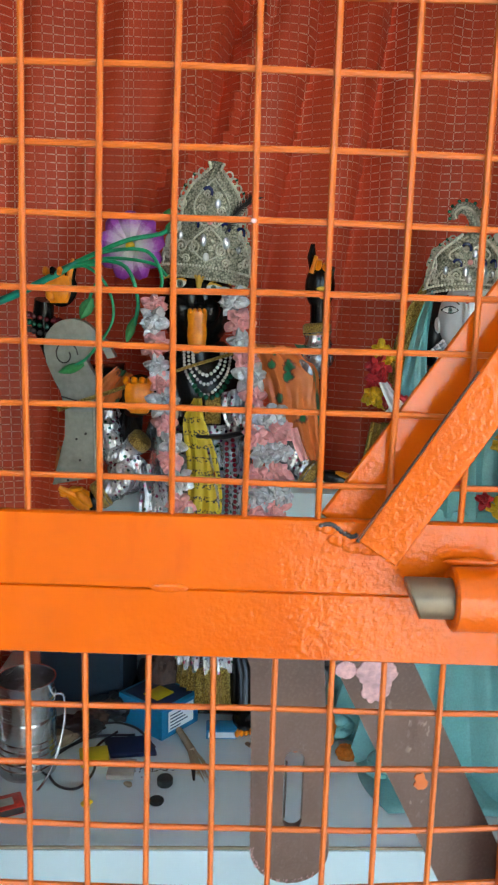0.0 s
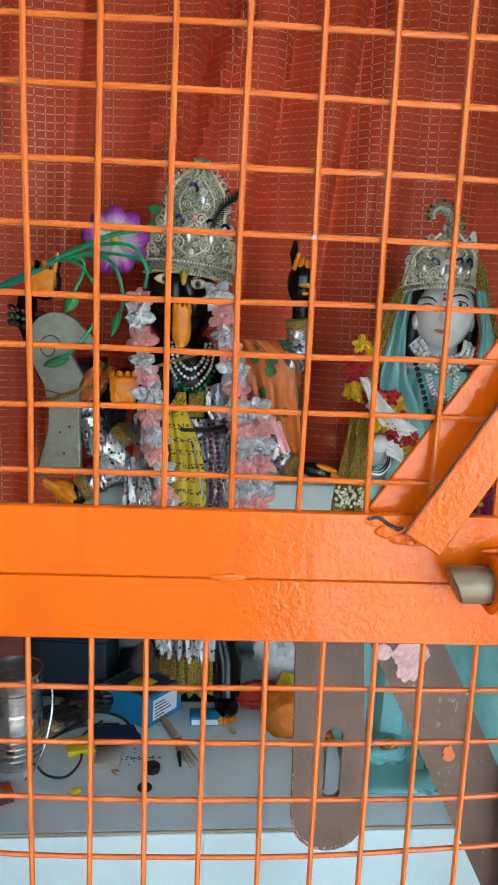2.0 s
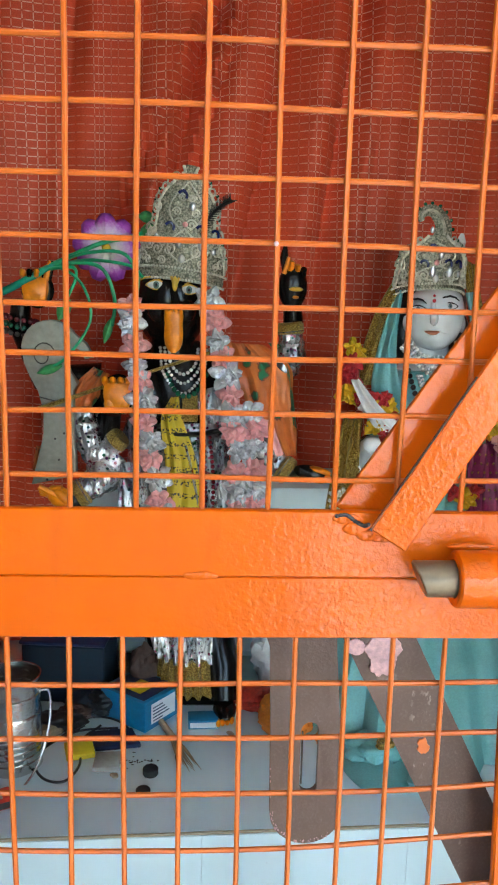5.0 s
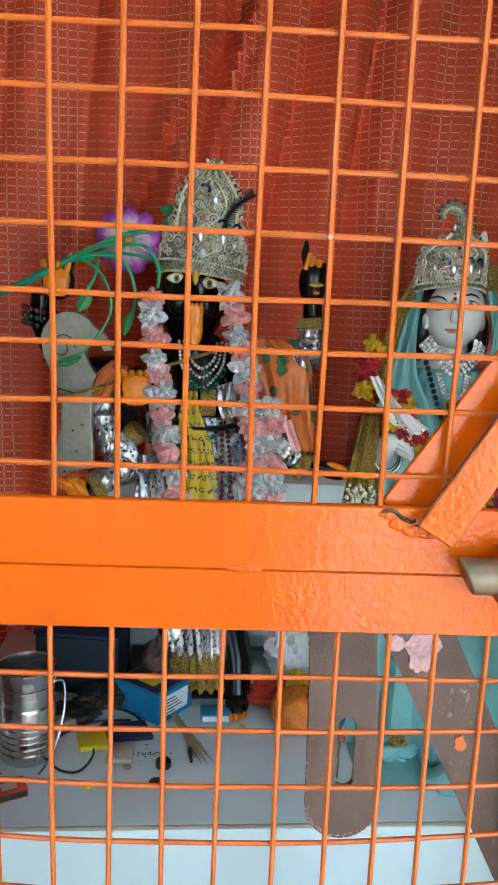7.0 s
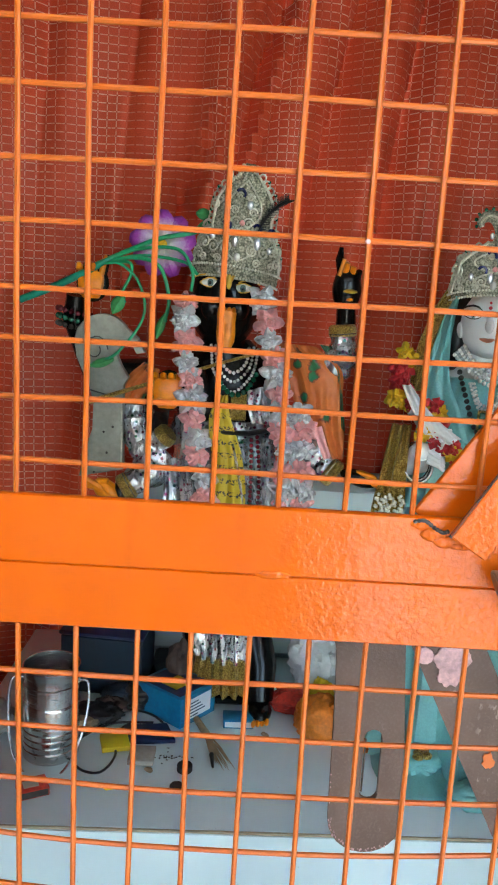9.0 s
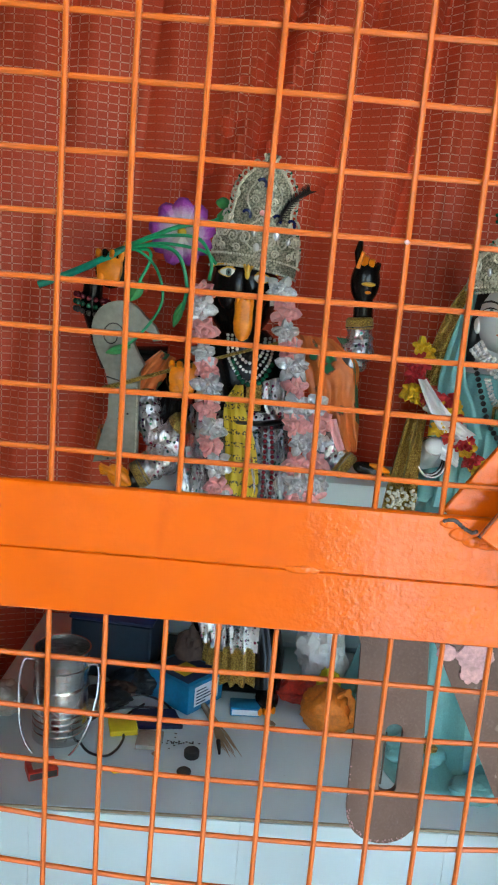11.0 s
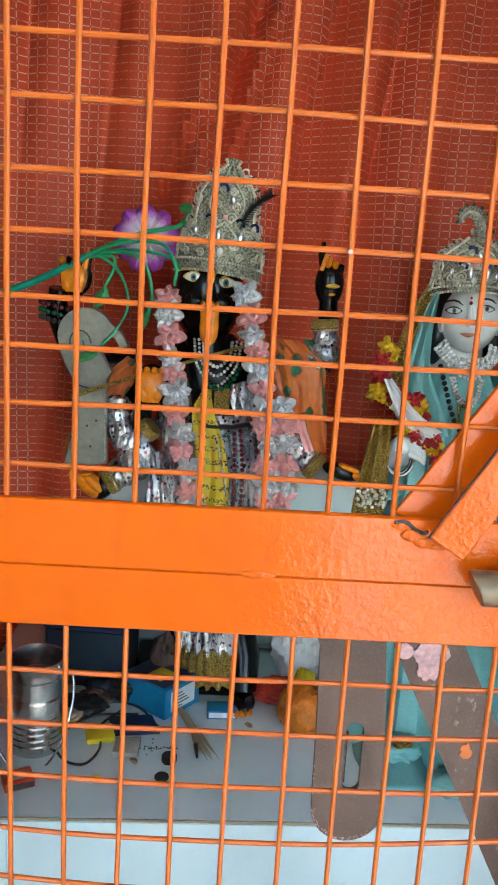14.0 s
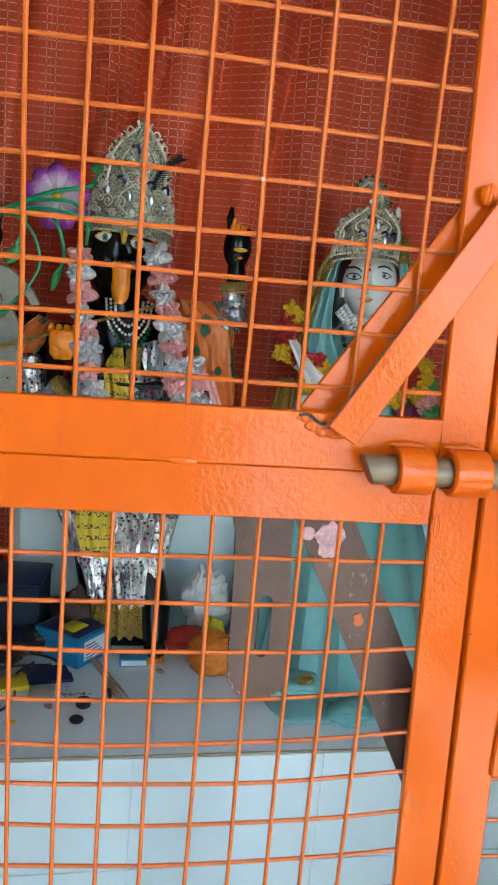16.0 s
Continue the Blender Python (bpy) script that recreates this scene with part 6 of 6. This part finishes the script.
g, m, w, d = carton("matchbox", (-0.352, 0.690, TOP), (0.040, 0.020, 0), (-0.016, 0.032, 0), 0.014, RED_CARD, "small red matchbox lying on the white tiles", "matchbox")
part("striker", Shape().box((0.002, -0.0005, 0.002), (w - 0.002, 0.0003, 0.012), 0, 0.0002, m), RUST, g)
part("print", Shape().box((0.008, 0.008, 0.0141), (w - 0.014, d - 0.010, 0.0146), 0, 0.0002, m), CARD, g)
g, m, w, d = carton("carton", (-0.373, 1.020, 0.614)[:2] + (TOP,), (0.155, -0.015, 0), (0.012, 0.11, 0), 0.115, DARK_TEAL, "large dark blue box behind the can", "box", 0.004)
part("lid_panel", Shape().box((-0.003, -0.003, 0.1151), (w + 0.003, d + 0.003, 0.123), 0, 0.002, m), NAVY, g)
for n, (at, u, v, h, mat, label) in enumerate((((-0.255, 0.824, 0.633), (0.045, 0.012, 0), (-0.012, 0.042, 0), 0.010, YELLOW_CARD, "small yellow card packet"), ((-0.209, 0.795, 0.633), (0.042, 0.002, 0), (0.0, 0.045, 0), 0.008, CARD, "small grey card packet"), ((-0.212, 0.853, 0.633), (0.075, 0.012, 0), (-0.020, 0.05, 0), 0.006, NAVY, "flat navy paper packet"))):
    carton("packet", at, u, v, h + 0.001 * n, mat, label, "packet")


def spool(name, at, r, h, mat, label, category):
    g = thing(name, label, category)
    part("disc", Shape().lathe(at, ((r * 0.92, 0.0), (r, 0.0015), (r, h - 0.0015), (r * 0.9, h), (r * 0.3, h - 0.0015)), 0, 20), mat, g)


spool("incense_disc", (-0.115, 0.790, 0.633), 0.0125, 0.012, CHARCOAL, "black round charcoal disc on the tiles", "charcoal disc")
spool("incense_disc", (-0.123, 0.745, 0.633), 0.0115, 0.005, CHARCOAL, "thin black charcoal disc on the tiles", "charcoal disc")
for n, p in enumerate(((-0.230, 0.734, 0.633), (-0.172, 0.782, 0.633), (-0.226, 0.733, 0.633), (0.018, 0.903, 0.633))):
    g = thing("crumb", "small brown dried flower crumb", "crumb")
    s, r = Shape(), random.Random(n)
    for i in range(4):
        s.ball(Vector(p) + Vector((r.uniform(-0.004, 0.004), r.uniform(-0.004, 0.004), 0.003)), (0.005, 0.004, 0.003), 0, 8, 5)
    part("clump", s, STRAW if n % 2 else YELLOW_CARD, g)
g = thing("ash_smear", "thin smear of dark ash on the tiles", "ash")
s, r, c = Shape(), random.Random(9), Vector((-0.140, 0.824, 0.633))
for i in range(26):
    s.ball(c + Vector((r.gauss(0, 0.02), r.gauss(0, 0.008), 0.0006)), (r.uniform(0.001, 0.003), r.uniform(0.001, 0.002), 0.0006), 0, 6, 4)
part("specks", s, CHARCOAL, g)


def whisk():
    g = thing("whisk_broom", "short straw whisk lying on the tiles", "brush")
    a, b = Vector((-0.107, 0.934, 0.633)), Vector((-0.043, 0.794, 0.633))
    part("grip", Shape().tube([a + Vector((0, 0, 0.008)), a.lerp(b, 0.45) + Vector((0, 0, 0.007))], [0.0055, 0.007], 0, 10), STRAW, g)
    s, r = Shape(), random.Random(4)
    for i in range(46):
        side = Vector((r.uniform(-1, 1), r.uniform(-0.4, 0.4), 0))
        p = a.lerp(b, 0.42) + side * 0.005 + Vector((0, 0, r.uniform(0.003, 0.011)))
        q = b + side * 0.013 + (a - b) * r.uniform(0, 0.25) + Vector((0, 0, r.uniform(0.001, 0.005)))
        s.tube([p, p.lerp(q, 0.5) + side * 0.002, q], [0.0009, 0.0008, 0.0004], 0, 4)
    tagged(part("bristles", s, STRAW, g, "dry straw bristles"), kind="stuff")
    part("tip", Shape().tube([Vector((-0.074, 0.834, 0.633)) + Vector((0, 0, 0.004)), Vector((-0.070, 0.798, 0.633)) + Vector((0, 0, 0.004))], [0.004, 0.002], 0, 8), CHARCOAL, g)


whisk()


def cable(points, label):
    g = thing("cable", label, "cable")
    part("cord", Shape().tube(bend([(x, y, z + 0.003) for x, y, z in points], 8), 0.0021, 0, 8), CABLE, g)


cable(((-0.214, 0.930, 0.633), (-0.241, 0.880, 0.633), (-0.232, 0.814, 0.633), (-0.248, 0.769, 0.633), (-0.282, 0.775, 0.633), (-0.305, 0.816, 0.633), (-0.297, 0.863, 0.633), (-0.252, 0.911, 0.633), (-0.182, 0.922, 0.633)), "thin black cable looped on the tiles")
cable(((-0.314, 0.852, 0.633), (-0.278, 0.893, 0.633), (-0.239, 0.956, 0.633), (-0.185, 0.945, 0.633), (-0.143, 0.886, 0.633)), "thin black cable lying on the tiles")


def lump(name, at, size, mat, label, category, seed, n=9, rough=0.24):
    """A soft irregular bundle that rests on the platform."""
    g, s, rows = thing(name, label, category), Shape(), []
    off = Vector((seed * 3.7, seed * 1.3, seed * 5.1))
    for i in range(25):
        a = math.pi * (0.01 + 0.98 * i / 24)
        row = []
        for j in range(40):
            b = 2 * math.pi * j / 40
            d = Vector((math.sin(a) * math.cos(b), math.sin(a) * math.sin(b), -math.cos(a)))
            k = 1 + rough * noise.noise(d * 1.7 + off) + rough * 0.7 * noise.noise(d * 4.1 + off) + rough * 0.4 * noise.noise(d * 9.3 + off)
            row.append((at[0] + size[0] * d.x * k, at[1] + size[1] * d.y * k, at[2] + max(0.0005, size[2] * 0.5 * (0.9 + d.z * k))))
        rows.append(row)
    part("cloth_body", s.grid(rows, 0, True, True), mat, g)
    return g


lump("adapter", (-0.286, 0.929, 0.633), (0.045, 0.028, 0.030), CABLE, "black plug adapter among the cables", "adapter", 1, 5)
lump("rag", (-0.312, 0.910, 0.633), (0.04, 0.03, 0.020), STRAW, "crumpled brown rag beside the can", "rag", 2)
lump("rag", (-0.454, 0.880, 0.633), (0.035, 0.045, 0.045), CARD, "crumpled beige cloth behind the can", "rag", 3)
lump("flower_bag", (0.114, 0.907, 0.633), (0.050, 0.044, 0.084), MARIGOLD, "round orange cloth bag on the platform", "bag", 5, 14, 0.16)
tie = thing("bag_tie", "twisted orange cloth knot on the bag", "bag tie")
part("twist", Shape().tube(bend([(0.128, 0.890, 0.706), (0.140, 0.880, 0.720), (0.150, 0.872, 0.700), (0.152, 0.868, 0.672)], 6), [0.008 + 0.003 * math.sin(1.3 * i) for i in range(19)], 0, 10, 0.6), MARIGOLD, tie)
lump("marigold", (0.180, 0.877, 0.633), (0.018, 0.018, 0.022), MARIGOLD, "orange marigold flower on the platform", "flower", 6)
lump("cotton_bundle", (0.108, 1.07, TOP), (0.050, 0.045, 0.145), COTTON, "loose bundle of white cotton wool", "cotton", 7, 16, 0.3)
lump("rag", (0.075, 1.0, TOP), (0.05, 0.035, 0.045), RED_CARD, "folded dark red cloth beside the cotton", "rag", 8)
lump("rag", (0.12, 0.985, TOP), (0.022, 0.02, 0.075), YELLOW_CARD, "small yellow cloth by the orange bag", "rag", 9, 6)
lump("rag", (0.15, 0.94, TOP), (0.05, 0.035, 0.05), TEAL, "end of teal silk beside the orange bag", "cloth", 10)
lump("rag", (-0.215, 0.99, TOP), (0.04, 0.04, 0.05), CABLE, "dark crumpled plastic behind the blue box", "rag", 11)
lump("rag", (-0.145, 1.03, TOP), (0.03, 0.03, 0.11), BROWN, "dark brown cloth behind the blue box", "rag", 12)
lump("rag", (0.257, 0.824, 0.633), (0.048, 0.036, 0.052), TEAL, "crumpled end of teal silk on the platform", "cloth", 13, 9, 0.20)
lump("rag", (0.335, 0.747, 0.633), (0.040, 0.030, 0.034), TEAL, "crumpled end of teal silk on the platform", "cloth", 14, 9, 0.20)
lump("rag", (-0.234, 0.987, 0.633), (0.050, 0.030, 0.040), DARK_TEAL, "dark crumpled plastic bag behind the cables", "bag", 15, 9, 0.3)
lump("rag", (-0.264, 0.952, 0.633), (0.030, 0.025, 0.030), BROWN, "crumpled brown cloth among the cables", "rag", 16, 9, 0.3)
